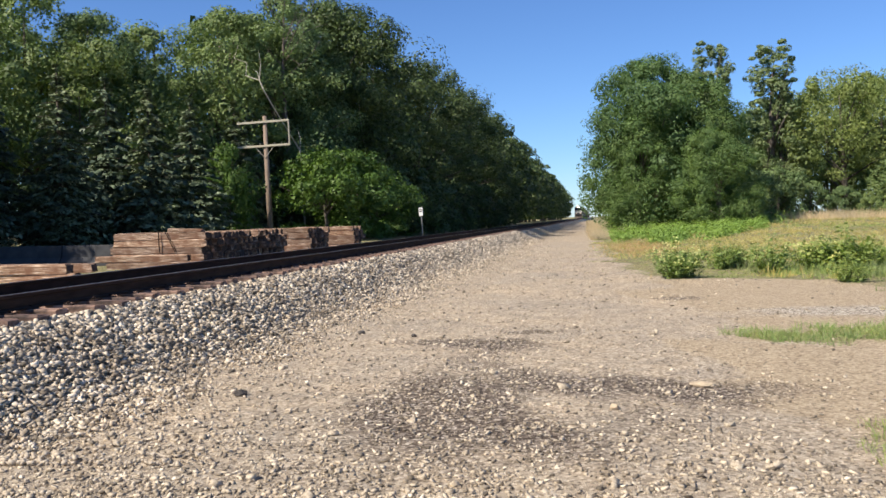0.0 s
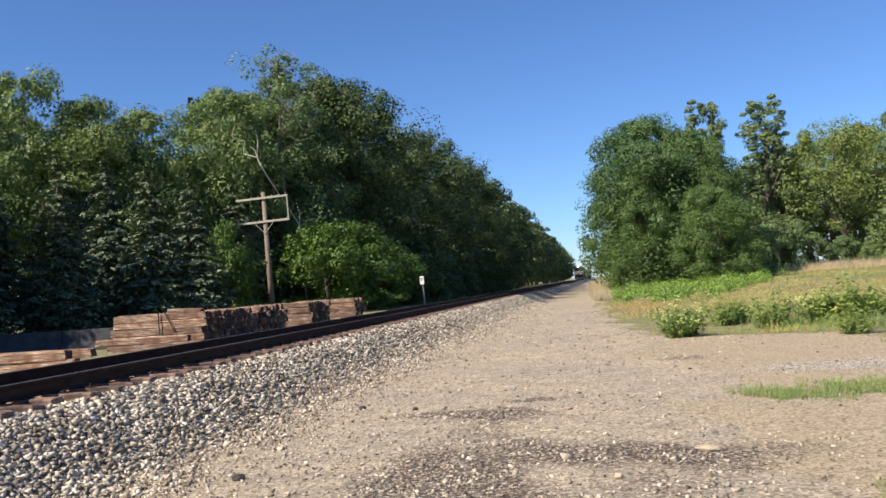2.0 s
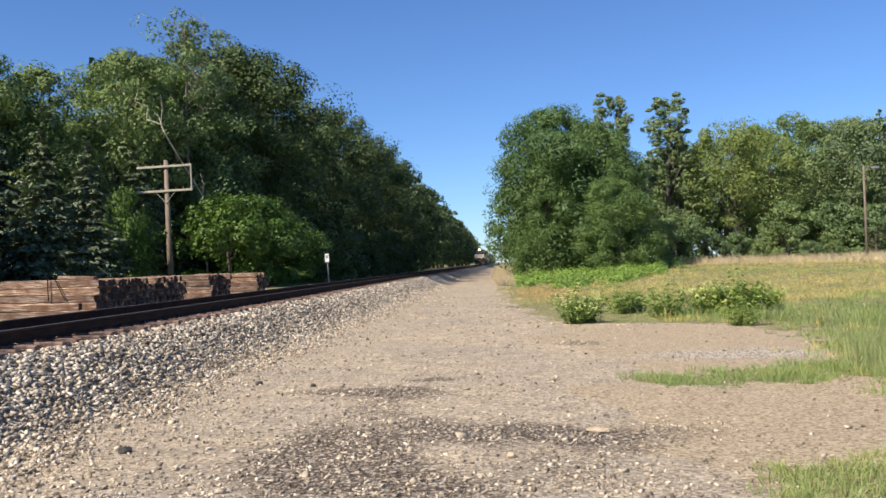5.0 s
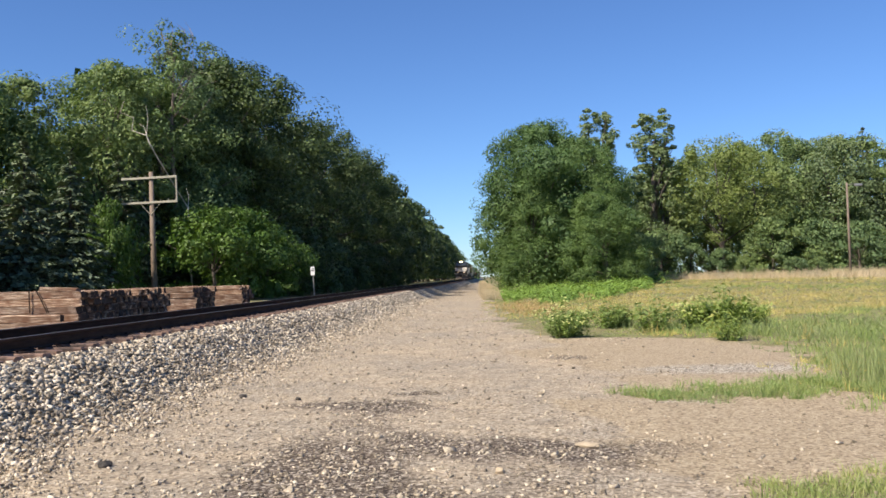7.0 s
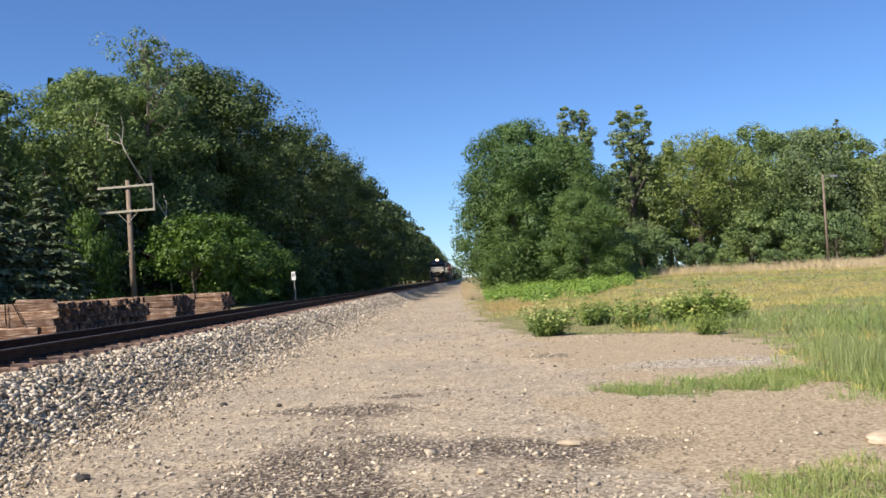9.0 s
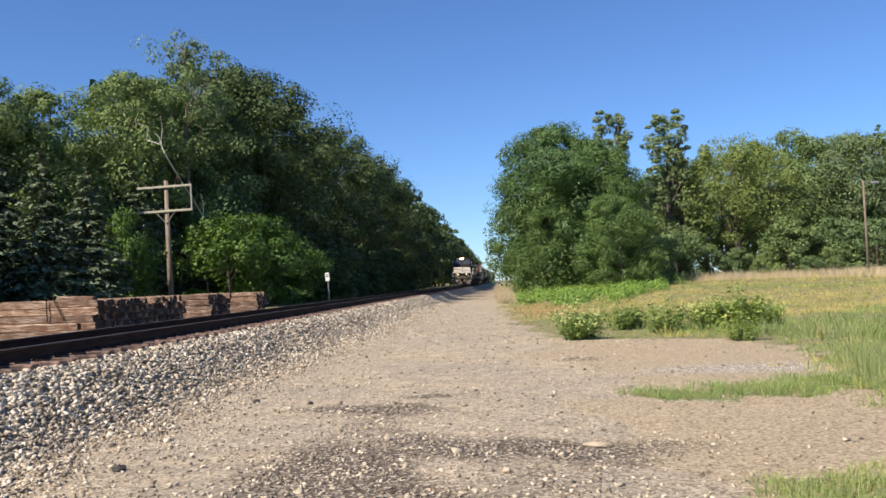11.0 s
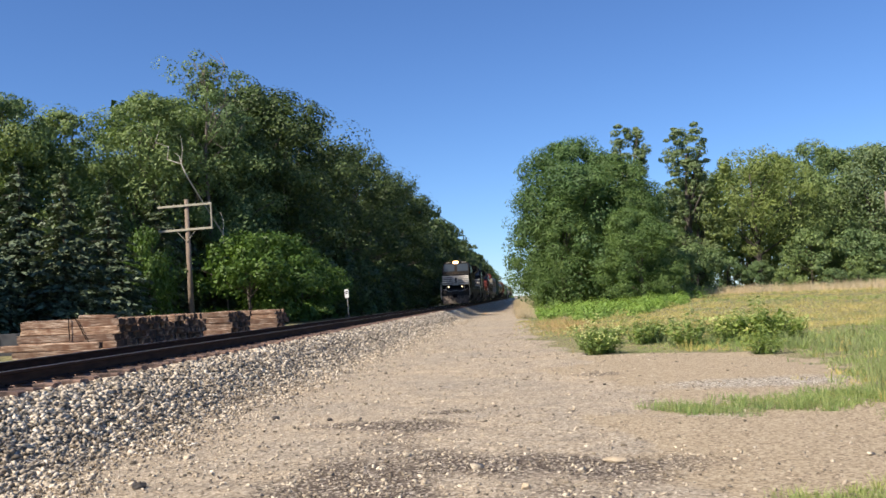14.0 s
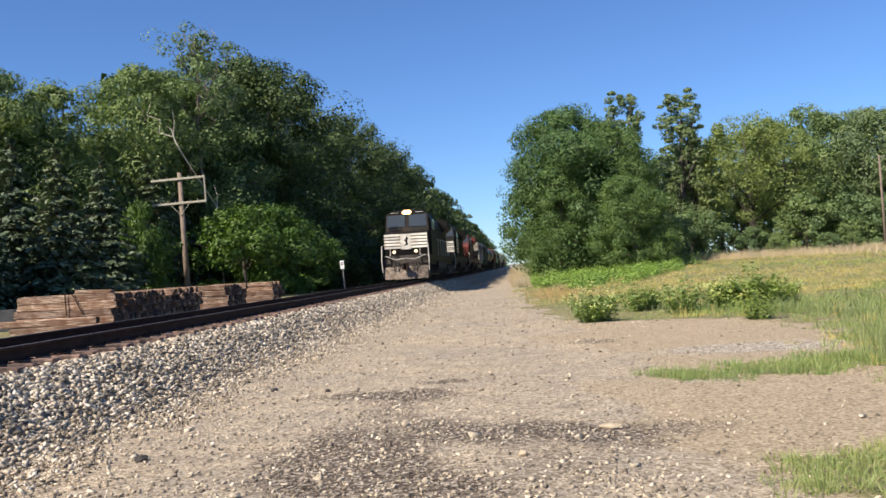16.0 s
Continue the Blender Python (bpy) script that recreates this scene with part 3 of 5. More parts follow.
for i, (x, y, up, rz, lab) in enumerate((
        (-11.1, 15.7, 0, 1.0, "loose weathered wooden sleeper lying beside the track"), (-13.8, 15.6, 0, -2, "loose grey wooden sleeper lying beside the track"),
        (-11.25, 15.65, 1, 1.5, "weathered wooden sleeper lying on another"), (-13.9, 15.7, 1, -1, "grey wooden sleeper lying on another"),
        (-11.6, 16.1, 0, 3, "loose grey wooden sleeper lying beside the track"), (-11.0, 16.15, 1, -1, "weathered wooden sleeper lying on another"),
        (-10.55, 20.2, 0, 0.5, "wooden sleeper lying at the foot of the stack"), (-10.9, 20.22, 1, -0.4, "pale wooden sleeper leaning at the foot of the stack"),
        (-9.9, 27.4, 0, 4, "broken wooden sleeper between the stacks"), (-10.2, 33.0, 0, -5, "broken wooden sleeper between the stacks"), (-10.3, 27.6, 1, 12, "tilted wooden sleeper between the stacks"))):
    t = new("loose_sleeper", OLD_TIES[i % 6])
    t.matrix_world = pose(x, y, float(land(x, y)) - 0.01 + 0.178 * up, 0, 0, rz)
    tagged(t, lab, "railway sleeper", "loose sleepers")


def low_wall():
    w = thing("barrier_wall", pose(-22.4, 23.2, 0.55, 0, 0, -4), "low concrete barrier wall, shade put into its dark grey", "wall")
    for k in range(8):
        x = -9.2 + k * 2.42
        part("panel", Shape().prism([(-0.3, -0.1), (-0.28, 0.12), (-0.14, 0.3), (-0.1, 0.64), (0.1, 0.64), (0.14, 0.3), (0.28, 0.12), (0.3, -0.1)], 0, x, x + 2.38), CONCRETE, w)


low_wall()

# ---- poles and signs ----
def utility_pole():
    x, y = -17.35, 45.9
    z = float(land(x, y))
    p = thing("utility_pole", pose(x, y, z, 0, -1.6, 0), "old wooden line-side pole with two bare crossarms", "utility pole")
    part("pole", Shape().tube([(0, 0, -0.3), (0, 0, 3), (0.03, 0, 7.1)], [0.17, 0.15, 0.11], 12), POLEWOOD, p, smooth=True)
    for zz, a, b in ((6.75, -1.55, 1.5), (5.42, -1.6, 1.5)):
        arm = part("crossarm", Shape().box((a, -0.19, zz - 0.06), (b, -0.09, zz + 0.06), 0.012), ARMWOOD, p, "silvered wooden crossarm")
        for k in range(8):
            px = a + 0.1 + k * (b - a - 0.2) / 7
            part("insulator_pin", Shape().tube([(px, -0.14, zz + 0.05), (px, -0.14, zz + 0.12), (px, -0.14, zz + 0.17)], [0.012, 0.02, 0.012], 6), ARMWOOD, arm)
    for s in (-1, 1):
        part("brace", Shape().tube([(0, -0.15, 4.75), (s * 0.55, -0.15, 5.38)], [0.02, 0.02], 5), ARMWOOD, p, "thin metal brace")
    part("end_post", Shape().box((1.42, -0.2, 5.42), (1.5, -0.12, 6.75), 0.01), ARMWOOD, p, "upright batten joining the crossarm ends")
    return p


def lamp_pole():
    x, y = 35.4, 86.0
    p = thing("lamp_pole", pose(x, y, float(land(x, y)), 0, -0.4, 0), "slim pale wooden pole with a small floodlight", "lamp pole")
    part("pole", Shape().tube([(0, 0, -0.4), (0, 0, 4.5), (0, 0, 9.0)], [0.13, 0.11, 0.09], 10), POLEWOOD, p, smooth=True)
    arm = part("bracket", Shape().tube([(0, -0.1, 8.7), (0.4, -0.2, 8.85), (0.75, -0.25, 8.85)], [0.03] * 3, 6), STEEL_POST, p)
    part("lamp_head", Shape().box((0.6, -0.42, 8.6), (1.35, -0.1, 8.86), 0.06), STEEL_POST, arm, "grey metal lamp head")
    return p


def marker_sign():
    x, y = -9.72, 50.9
    p = thing("track_sign", pose(x, y, float(land(x, y)), 0, -2.5, 0), "small white lineside sign on a thin post", "sign")
    part("post", Shape().box((-0.03, -0.02, -0.2), (0.03, 0.02, 1.85), 0.008), STEEL_POST, p)
    pl = part("sign_plate", Shape().box((-0.13, -0.05, 1.34), (0.11, -0.025, 1.84), 0.008), WHITE_SIGN, p, "white enamel plate")
    for zz in (1.68, 1.58):
        part("lettering_bar", Shape().box((-0.09, -0.056, zz), (0.07, -0.047, zz + 0.05), 0.002), BLACK_PAINT, pl, "unreadable dark lettering")
    return p


utility_pole(), lamp_pole(), marker_sign()

# ---- plants ----
def leaf_tris(c, nrm, size, r, width=0.72):
    """Pointed leaves, one triangle each."""
    n = len(c)
    u = np.cross(nrm, r.normal(size=(n, 3)))
    u /= np.linalg.norm(u, axis=1)[:, None] + 1e-9
    w = np.cross(nrm, u)
    s = size[:, None]
    v = np.stack([c - u * s * 0.5 - w * s * width / 2, c - u * s * 0.5 + w * s * width / 2, c + u * s * 0.5], 1)
    return v.reshape(-1, 3), np.arange(n * 3).reshape(n, 3)


def leaf_quads(c, nrm, size, r, aspect=0.62):
    """Pointed leaf diamonds at c, facing nrm, each slightly folded across."""
    n = len(c)
    a = r.normal(size=(n, 3))
    u = np.cross(nrm, a)
    u /= np.linalg.norm(u, axis=1)[:, None] + 1e-9
    w = np.cross(nrm, u)
    s = size[:, None]
    v = np.stack([c - u * s * 0.5, c - w * s * 0.5 * aspect, c + u * s * 0.5, c + w * s * 0.5 * aspect], 1)
    v[:, 1] += nrm * s * 0.1
    v[:, 3] += nrm * s * 0.1
    f = np.arange(n * 4).reshape(n, 4)
    return v.reshape(-1, 3), f


def crown_leaves(clumps, per, leaf, r, up=0.35):
    """clumps: rows of x, y, z, radius. Leaves sit on and a little inside each clump's surface."""
    k = np.repeat(clumps, per, axis=0)
    d = r.normal(size=(len(k), 3))
    d /= np.linalg.norm(d, axis=1)[:, None]
    rad = k[:, 3] * (0.62 + 0.44 * r.random(len(k)) ** 0.8)
    c = k[:, :3] + d * rad[:, None] * np.repeat(r.uniform(0.75, 1.3, (len(clumps), 3)) * (1, 1, 0.82), per, axis=0)
    nrm = d + r.normal(size=d.shape) * 0.34 + (0, 0, up)
    nrm /= np.linalg.norm(nrm, axis=1)[:, None]
    return leaf_tris(c, nrm, leaf * r.uniform(0.6, 1.4, len(k)), r)


def broad_tree(name, h, rad, seed, leafmat, leaf=0.34, nclump=70, per=130, low=0.12, label="", shape="round"):
    """Trunk with limbs that carry uneven clumps of leaves."""
    r = np.random.default_rng(seed)
    t = thing(name, None, label, "tree")
    s = Shape()
    bend = r.normal(size=2) * 0.04 * h
    top = Vector((bend[0], bend[1], h * 0.82))
    s.tube([(0, 0, -0.3), (bend[0] * 0.2, bend[1] * 0.2, h * 0.25), (bend[0] * 0.6, bend[1] * 0.6, h * 0.55), top], [0.024 * h, 0.018 * h, 0.011 * h, 0.003 * h], 9)
    zz = r.uniform(low, 1.0, nclump) ** 0.85
    if shape == "column":
        zz = np.sort(r.uniform(low, 1.0, nclump))
        zz[-1] = 1.0
        prof = rad * np.interp(zz, [0, 0.1, 0.45, 0.8, 1], [0.3, 0.8, 1.0, 0.85, 0.4])
    elif shape == "spread":
        prof = rad * np.interp(zz, [0, 0.3, 0.55, 0.85, 1], [0.15, 0.55, 1.0, 0.9, 0.45])
    else:
        prof = rad * np.interp(zz, [0, 0.15, 0.45, 0.75, 0.92, 1], [0.6, 0.85, 1.0, 0.85, 0.55, 0.25])
    ang = np.arange(nclump) * 2.39996 + r.normal(size=nclump) * 0.5
    rr = prof * (0.35 + 0.65 * r.random(nclump) ** 0.45) * (1 + 0.2 * np.sin(3 * ang + seed) + 0.18 * np.sin(9 * zz + 2 * ang + seed))
    cr = rad * r.uniform(0.13, 0.36, nclump) * np.where(zz > 0.85, 0.75, 1)
    if shape == "column":
        cr = rad * r.uniform(0.16, 0.4, nclump) * np.interp(zz, [0, 0.8, 1], [1, 0.9, 0.6])
    cl = np.stack([rr * np.cos(ang) + bend[0] * zz, rr * np.sin(ang) + bend[1] * zz, zz * (h - 0.15 * rad), cr], -1)
    for c in cl[:: max(1, nclump // 15)]:
        z0 = max(h * 0.12, c[2] * 0.62 - 0.3)
        a = Vector((bend[0] * z0 / h, bend[1] * z0 / h, z0))
        b = Vector(c[:3])
        s.tube([a, a.lerp(b, 0.5) + Vector((0, 0, 0.06 * h * 0.5)), b], [0.007 * h, 0.004 * h, 0.0012 * h], 4)
    part("trunk", s, BARK, t, smooth=True)
    v, f = crown_leaves(cl, per, leaf, r)
    keep = v[:, 2].reshape(-1, 3).min(1) > 0.05
    v = v.reshape(-1, 3, 3)[keep].reshape(-1, 3)
    part("crown", raw_mesh("crown", v, np.arange(len(v)).reshape(-1, 3), leafmat), leafmat, t)
    return t


def spruce_tree(h, rad, seed, label, tiers=17, mat=None):
    """Straight stem with drooping tiers of needle sprays."""
    r = np.random.default_rng(seed)
    t = thing("spruce_tree", None, label, "tree")
    s = Shape().tube([(0, 0, -0.3), (0, 0, h * 0.5), (0, 0, h * 0.98)], [0.018 * h, 0.011 * h, 0.002 * h], 8)
    cs, ns, sz = [], [], []
    for k in range(tiers):
        q = k / (tiers - 1)
        z = h * (0.05 + 0.93 * q ** 0.92)
        length = rad * (1 - q) ** 0.85 + 0.15
        nb = max(5, int(13 * (1 - q) + 4))
        for j in range(nb):
            a = 2 * math.pi * (j + r.random() * 0.7) / nb + k
            L = length * r.uniform(0.7, 1.12)
            u = np.array([math.cos(a), math.sin(a)])
            zz0 = z + r.uniform(-0.2, 0.2)
            if j % 3 == 0 and L > 0.8:
                s.tube([(0, 0, zz0), (u[0] * L * 0.6, u[1] * L * 0.6, zz0 - 0.12 * L), (u[0] * L * 0.92, u[1] * L * 0.92, zz0 - 0.16 * L)], [0.03, 0.018, 0.006], 4)
            m = int(10 + 17 * L)
            d = r.random(m) ** 0.6
            side = r.normal(size=m) * 0.2 * L * (1.1 - d * 0.6)
            droop = -0.33 * L * d ** 1.2 + 0.12 * L * np.maximum(0, d - 0.75)
            c = np.stack([u[0] * L * d - u[1] * side, u[1] * L * d + u[0] * side, zz0 + droop - np.abs(side) * 0.35 - r.random(m) * 0.12], -1)
            cs.append(c)
            nn = np.stack([u[0] * 0.35 + r.normal(size=m) * 0.35, u[1] * 0.35 + r.normal(size=m) * 0.35, 0.9 + r.normal(size=m) * 0.25], -1)
            ns.append(nn / np.linalg.norm(nn, axis=1)[:, None])
            sz.append(r.uniform(0.22, 0.48, m))
    part("trunk", s, BARK, t, smooth=True)
    v, f = leaf_quads(np.concatenate(cs), np.concatenate(ns), np.concatenate(sz), r, 0.5)
    part("needles", raw_mesh("needles", v, f, mat or NEEDLE), mat or NEEDLE, t)
    return t


def place(ob, x, y, s=1.0, rz=0.0, sz=None, label=""):
    c = ob if not ob.get("placed") else copy_thing(ob, pose(0, 0, 0))
    ob["placed"] = 1
    c.matrix_basis = pose(x, y, float(land(x, y)) - 0.05, 0, 0, rz) @ Matrix.Diagonal((s, s, sz or s, 1))
    if label:
        tagged(c, label)
    return c


def bare_limb(parent, pts, r0, mat, name="dead_limb", label="bleached bare limb", forks=3, seed=0):
    rr = random.Random(seed)
    s = Shape()
    n = len(pts)
    s.tube(pts, [r0 * (1 - 0.8 * i / (n - 1)) for i in range(n)], 6)
    for k in range(forks):
        i = rr.randrange(1, n)
        a = Vector(pts[i])
        d = Vector((rr.uniform(-1, 1), rr.uniform(-0.4, 0.4), rr.uniform(0.2, 1))).normalized() * rr.uniform(0.8, 1.8)
        s.tube([a, a + d * 0.5 + Vector((0.1, 0, 0.1)), a + d], [r0 * 0.45, r0 * 0.28, r0 * 0.1], 5)
    return part(name, s, mat, parent, label)


random.seed(3)
U = random.uniform
oak = [broad_tree("broadleaf_tree", 16, 5.2, 100 + i, (LEAF_DARK, LEAF_MID, LEAF_DARK)[i % 3], 0.2, 105, 270, 0.08, "tall dense dark green broadleaf tree in the line-side wood") for i in range(3)]
oak_far = [broad_tree("broadleaf_tree", 16, 5.4, 120 + i, (LEAF_DARK, LEAF_MID)[i], 0.5, 64, 62, 0.04, "dark green broadleaf tree in the line-side wood") for i in range(2)]
ash = [broad_tree("broadleaf_tree", 17, 4.6, 140 + i, LEAF_MID, 0.19, 100, 270, 0.2, "tall mid-green broadleaf tree with airy crown") for i in range(2)]
maple = broad_tree("broadleaf_tree", 14, 5.5, 150, LEAF_LIGHT, 0.19, 100, 270, 0.22, "yellow-green spreading broadleaf tree at the field's edge", "spread")
wood = [broad_tree("broadleaf_tree", 15, 5.6, 160 + i, (LEAF_MID, LEAF_POPLAR)[i], 0.23, 105, 210, 0.0, "full green broadleaf tree in the wood behind the field") for i in range(2)]
locust = broad_tree("locust_tree", 14, 5.2, 170, LEAF_LOCUST, 0.18, 190, 330, 0.02, "broad feathery dark green locust tree beside the road")
poplar = broad_tree("poplar_tree", 19, 2.0, 180, LEAF_POPLAR, 0.23, 120, 95, 0.08, "slender grey-green poplar rising above the wood", "column")
shrub = [broad_tree("shrub", 5, 2.6, 190 + i, (LEAF_BRIGHT, LEAF_MID, LEAF_DARK)[i], 0.19, 70, 115, 0.0, "bright green leafy shrub at the wood's edge") for i in range(3)]
spruce = [spruce_tree(13, 3.6, 200, "tall blue-green spruce with drooping boughs", 22), spruce_tree(9, 2.9, 201, "middling spruce with silvery drooping boughs", 17)]
for o in shrub:
    tagged(o, category="shrub")

# line-side wood on the far side of the track
# the spruce at (-24.5, 12) is out of view, added to cast shade
for x, y, s in ((-21.8, 26.5, 0.66), (-23.8, 30.5, 0.78), (-20.6, 31.5, 0.6), (-27, 33, 0.86), (-24.5, 12, 0.9), (-28.5, 27, 0.8)):
    place(spruce[0], x, y, s, U(0, 360))
for x, y, s in ((-18.6, 35.0, 0.8), (-18.8, 39.4, 0.82), (-19.7, 46.8, 0.92), (-20.5, 50.5, 1.0), (-21.5, 36.5, 0.9)):
    place(spruce[1], x, y, s, U(0, 360))
# beyond y 60 only dark oaks, their leaf colour carrying the wood's shade
for k, (x, y, s) in enumerate(((-26.5, 44, 0.76), (-22.5, 50, 0.86), (-20.6, 56.5, 0.95), (-24, 58, 0.97), (-19.9, 62.5, 1.13), (-19.4, 69, 1.14), (-18.8, 76, 1.11), (-29.5, 42, 0.84), (-34, 45, 0.93), (-17.0, 84, 1.03), (-16.5, 92, 1.02), (-16.4, 101, 1.02), (-16.1, 110, 1.0), (-15.9, 119, 1.03))):
    place((oak + ash)[(3, 3, 1, 2, 0, 2, 0, 4, 1, 2, 0, 2, 0, 2)[k]], x, y, s, U(0, 360))
for x, y, s in ((-26.6, 42.4, 0.82), (-31, 37, 0.85), (-25.4, 45, 0.75)):
    place(maple, x, y, s, U(0, 360), label="yellow-green broadleaf tree between dark spruces")
y = 127.0
while y < 430:
    place(oak_far[0], -15.7 - 0.9 * float(smooth(130, 190, y)) + U(-0.8, 0.6), y, U(0.93, 1.06), U(0, 360))
    y += U(6.5, 9.5)
y = 62.0
while y < 160:
    place(oak_far[0], -25 + U(-2, 2), y, U(0.95, 1.1), U(0, 360))
    y += U(8, 11)
for x, y, s in ((-14.6, 47.5, 1.05), (-14.3, 51, 1.1), (-13.6, 55, 0.95), (-13.5, 58, 0.85), (-20.8, 44.4, 0.95)):
    place(shrub[0], x, y, s, U(0, 360))
place(shrub[0], -18.4, 43.0, 0.56, 50, 1.08, "slim bright green sapling beside the wooden pole")
for x, y, s in ((-17.5, 53, 1.0), (-19.5, 57.5, 1.0), (-13.2, 59, 1.0), (-12.8, 64, 1.05), (-12.6, 70, 0.9), (-12.4, 77, 1.0), (-12.3, 85, 1.0), (-12.2, 94, 1.0), (-12, 104, 1.1), (-12, 115, 1.0)):
    place(shrub[2], x, y, s, U(0, 360), label="dark green undergrowth shrub at the wood's edge")
for x, y, s in ((-18.4, 58.5, 1.03), (-24.4, 47.5, 0.8)):
    place(oak[2 if y > 50 else 1], x, y, s, U(0, 360))
# unseen oaks left of the view, added to shade the spruces and wall
for x, y, s in ((-30, 19, 1.0), (-26.5, 15.5, 1.0), (-22.4, 22.2, 0.75), (-31.5, 13, 1.05), (-27, 8, 1.0), (-33, 6, 1.1), (-33, 24.5, 1.05), (-28, 13, 0.95), (-36, 17, 1.05), (-23.5, 20, 0.92), (-26.5, 25, 0.72)):
    place(oak[0], x, y, s, U(0, 360))
for k in range(8):
    place(shrub[2], -24.5 - 2.5 * (k % 2) - 0.2 * k, 20 + 4.6 * k, U(0.8, 1.1), U(0, 360), label="dark green undergrowth shrub deep in the wood")
# the half-bare tall tree
half = place(ash[1], -19.2, 54, 0.85, 40, 0.86, "tall half-bare tree with grey twigs at its top")
snag = thing("dead_tree", pose(-18.6, 52.5, -1.2), "grey dying tree with bare twigs and sparse leaves", "tree")
bare_limb(snag, [(0, 0, 0.5), (0.1, 0, 6), (-0.2, 0, 12), (0.1, 0, 17.6)], 0.2, TWIG, "trunk", "", 0)
for i in range(16):
    z = 9.5 + i * 0.52
    a = U(0, 6.28)
    L = U(1.2, 2.6) * (1.25 - i * 0.045)
    bare_limb(snag, [(0, 0, z), (math.cos(a) * L * 0.5, math.sin(a) * L * 0.5, z + L * 0.45), (math.cos(a) * L, math.sin(a) * L, z + L * 0.95)], 0.045, TWIG, "branch", "", 4, i)
rs = np.random.default_rng(77)
tuft = np.stack([rs.normal(size=90) * 1.1, rs.normal(size=90) * 1.3, 9.5 + 9.0 * rs.random(90) ** 0.6, rs.uniform(0.3, 0.75, 90)], -1)
v, f = crown_leaves(tuft, 70, 0.15, rs)
part("crown", raw_mesh("crown", v, f, LEAF_MID), LEAF_MID, snag, "sparse remaining leaves")
snag2 = thing("dead_tree", pose(-17.5, 46.3, 0.55), "bleached dead tree forking out of the foliage", "tree")
bare_limb(snag2, [(0.6, 4.2, 0), (0.5, 3.9, 5.5), (0, 0.6, 8.0), (-0.2, 0, 8.7), (-0.4, 0, 9.2), (-1.2, 0, 9.5), (-1.1, 0, 10.2), (-1.85, 0, 10.5), (-1.6, 0, 11.2)], 0.05, DEADWOOD, "trunk", "", 3, 4)
snag3 = thing("dead_tree", pose(-16.3, 61.5, 0.55), "thin bleached dead stem among dark leaves", "tree")
bare_limb(snag3, [(0.1, 2.0, 0), (0, 1.5, 6), (-0.1, 0.2, 9.3), (0.1, 0, 10.6), (0.4, 0, 11.7)], 0.06, DEADWOOD, "trunk", "", 1, 5)

# trees beyond the field and along the road's far side
place(locust, 5.9, 79, 1.06, 20, 1.14)
place(locust, 9.4, 82, 0.95, 140, 1.02)
place(locust, 4.1, 78, 0.72, 250, 0.74)
place(locust, 10.6, 74, 0.62, 80, 0.6)
place(oak[2], 6.7, 89, 0.86, 33)
place(poplar, 12.4, 95.5, 1.3, 0, 1.0)
place(poplar, 18.5, 95.5, 1.35, 120, 0.98)
place(poplar, 19.9, 96, 0.8, 200)
y = 98.0
while y < 300:
    place(oak_far[int(y) % 2], 7.6 + U(-0.6, 1.0), y, U(0.8, 0.95), U(0, 360))
    y += U(7, 10)
place(maple, 26.5, 98, 1.12, 60, 1.14)
place(ash[0], 21.5, 101, 0.8, 60)
for x, y, s in ((15, 104, 0.85), (20, 108, 0.9), (32, 103, 1.05), (36, 108, 1.18), (41, 104, 1.15), (46, 108, 1.12), (51, 102, 1.02), (56, 106, 1.1), (62, 104, 1.05), (69, 106, 1.1), (77, 104, 1.1), (86, 106, 1.1), (29, 112, 1.1), (43, 114, 1.22)):
    place(wood[int(x) % 2], x, y, s, U(0, 360))
place(spruce[0], 45.4, 106, 1.42, 10, 1.36, "dark pointed conifer rising above the wood")
place(spruce[0], 53, 108, 1.4, 60, 1.3, "dark pointed conifer rising above the wood")
for x, y, s in ((12.5, 80, 1.1), (15, 86, 1.0), (18.5, 92, 1.1), (22, 94, 0.8), (25.5, 94.5, 0.7), (31, 95, 1.35), (36, 97, 1.3), (40, 95, 1.2), (46, 97, 1.2), (52, 95, 1.1), (58, 97, 1.1)):
    place(shrub[1], x, y, s, U(0, 360), label="green undergrowth shrub before the wood")
for k in range(16):
    place(oak_far[k % 2], 9 + k * 6.3, 122 + U(-3, 5), U(0.8, 0.98), U(0, 360), label="full green tree deep in the wood behind the field")
for x, y in ((26, 88), (29.5, 84), (32, 85)):
    place(shrub[1], x, y, 0.42, U(0, 360), label="low dark bramble in the dry grass")

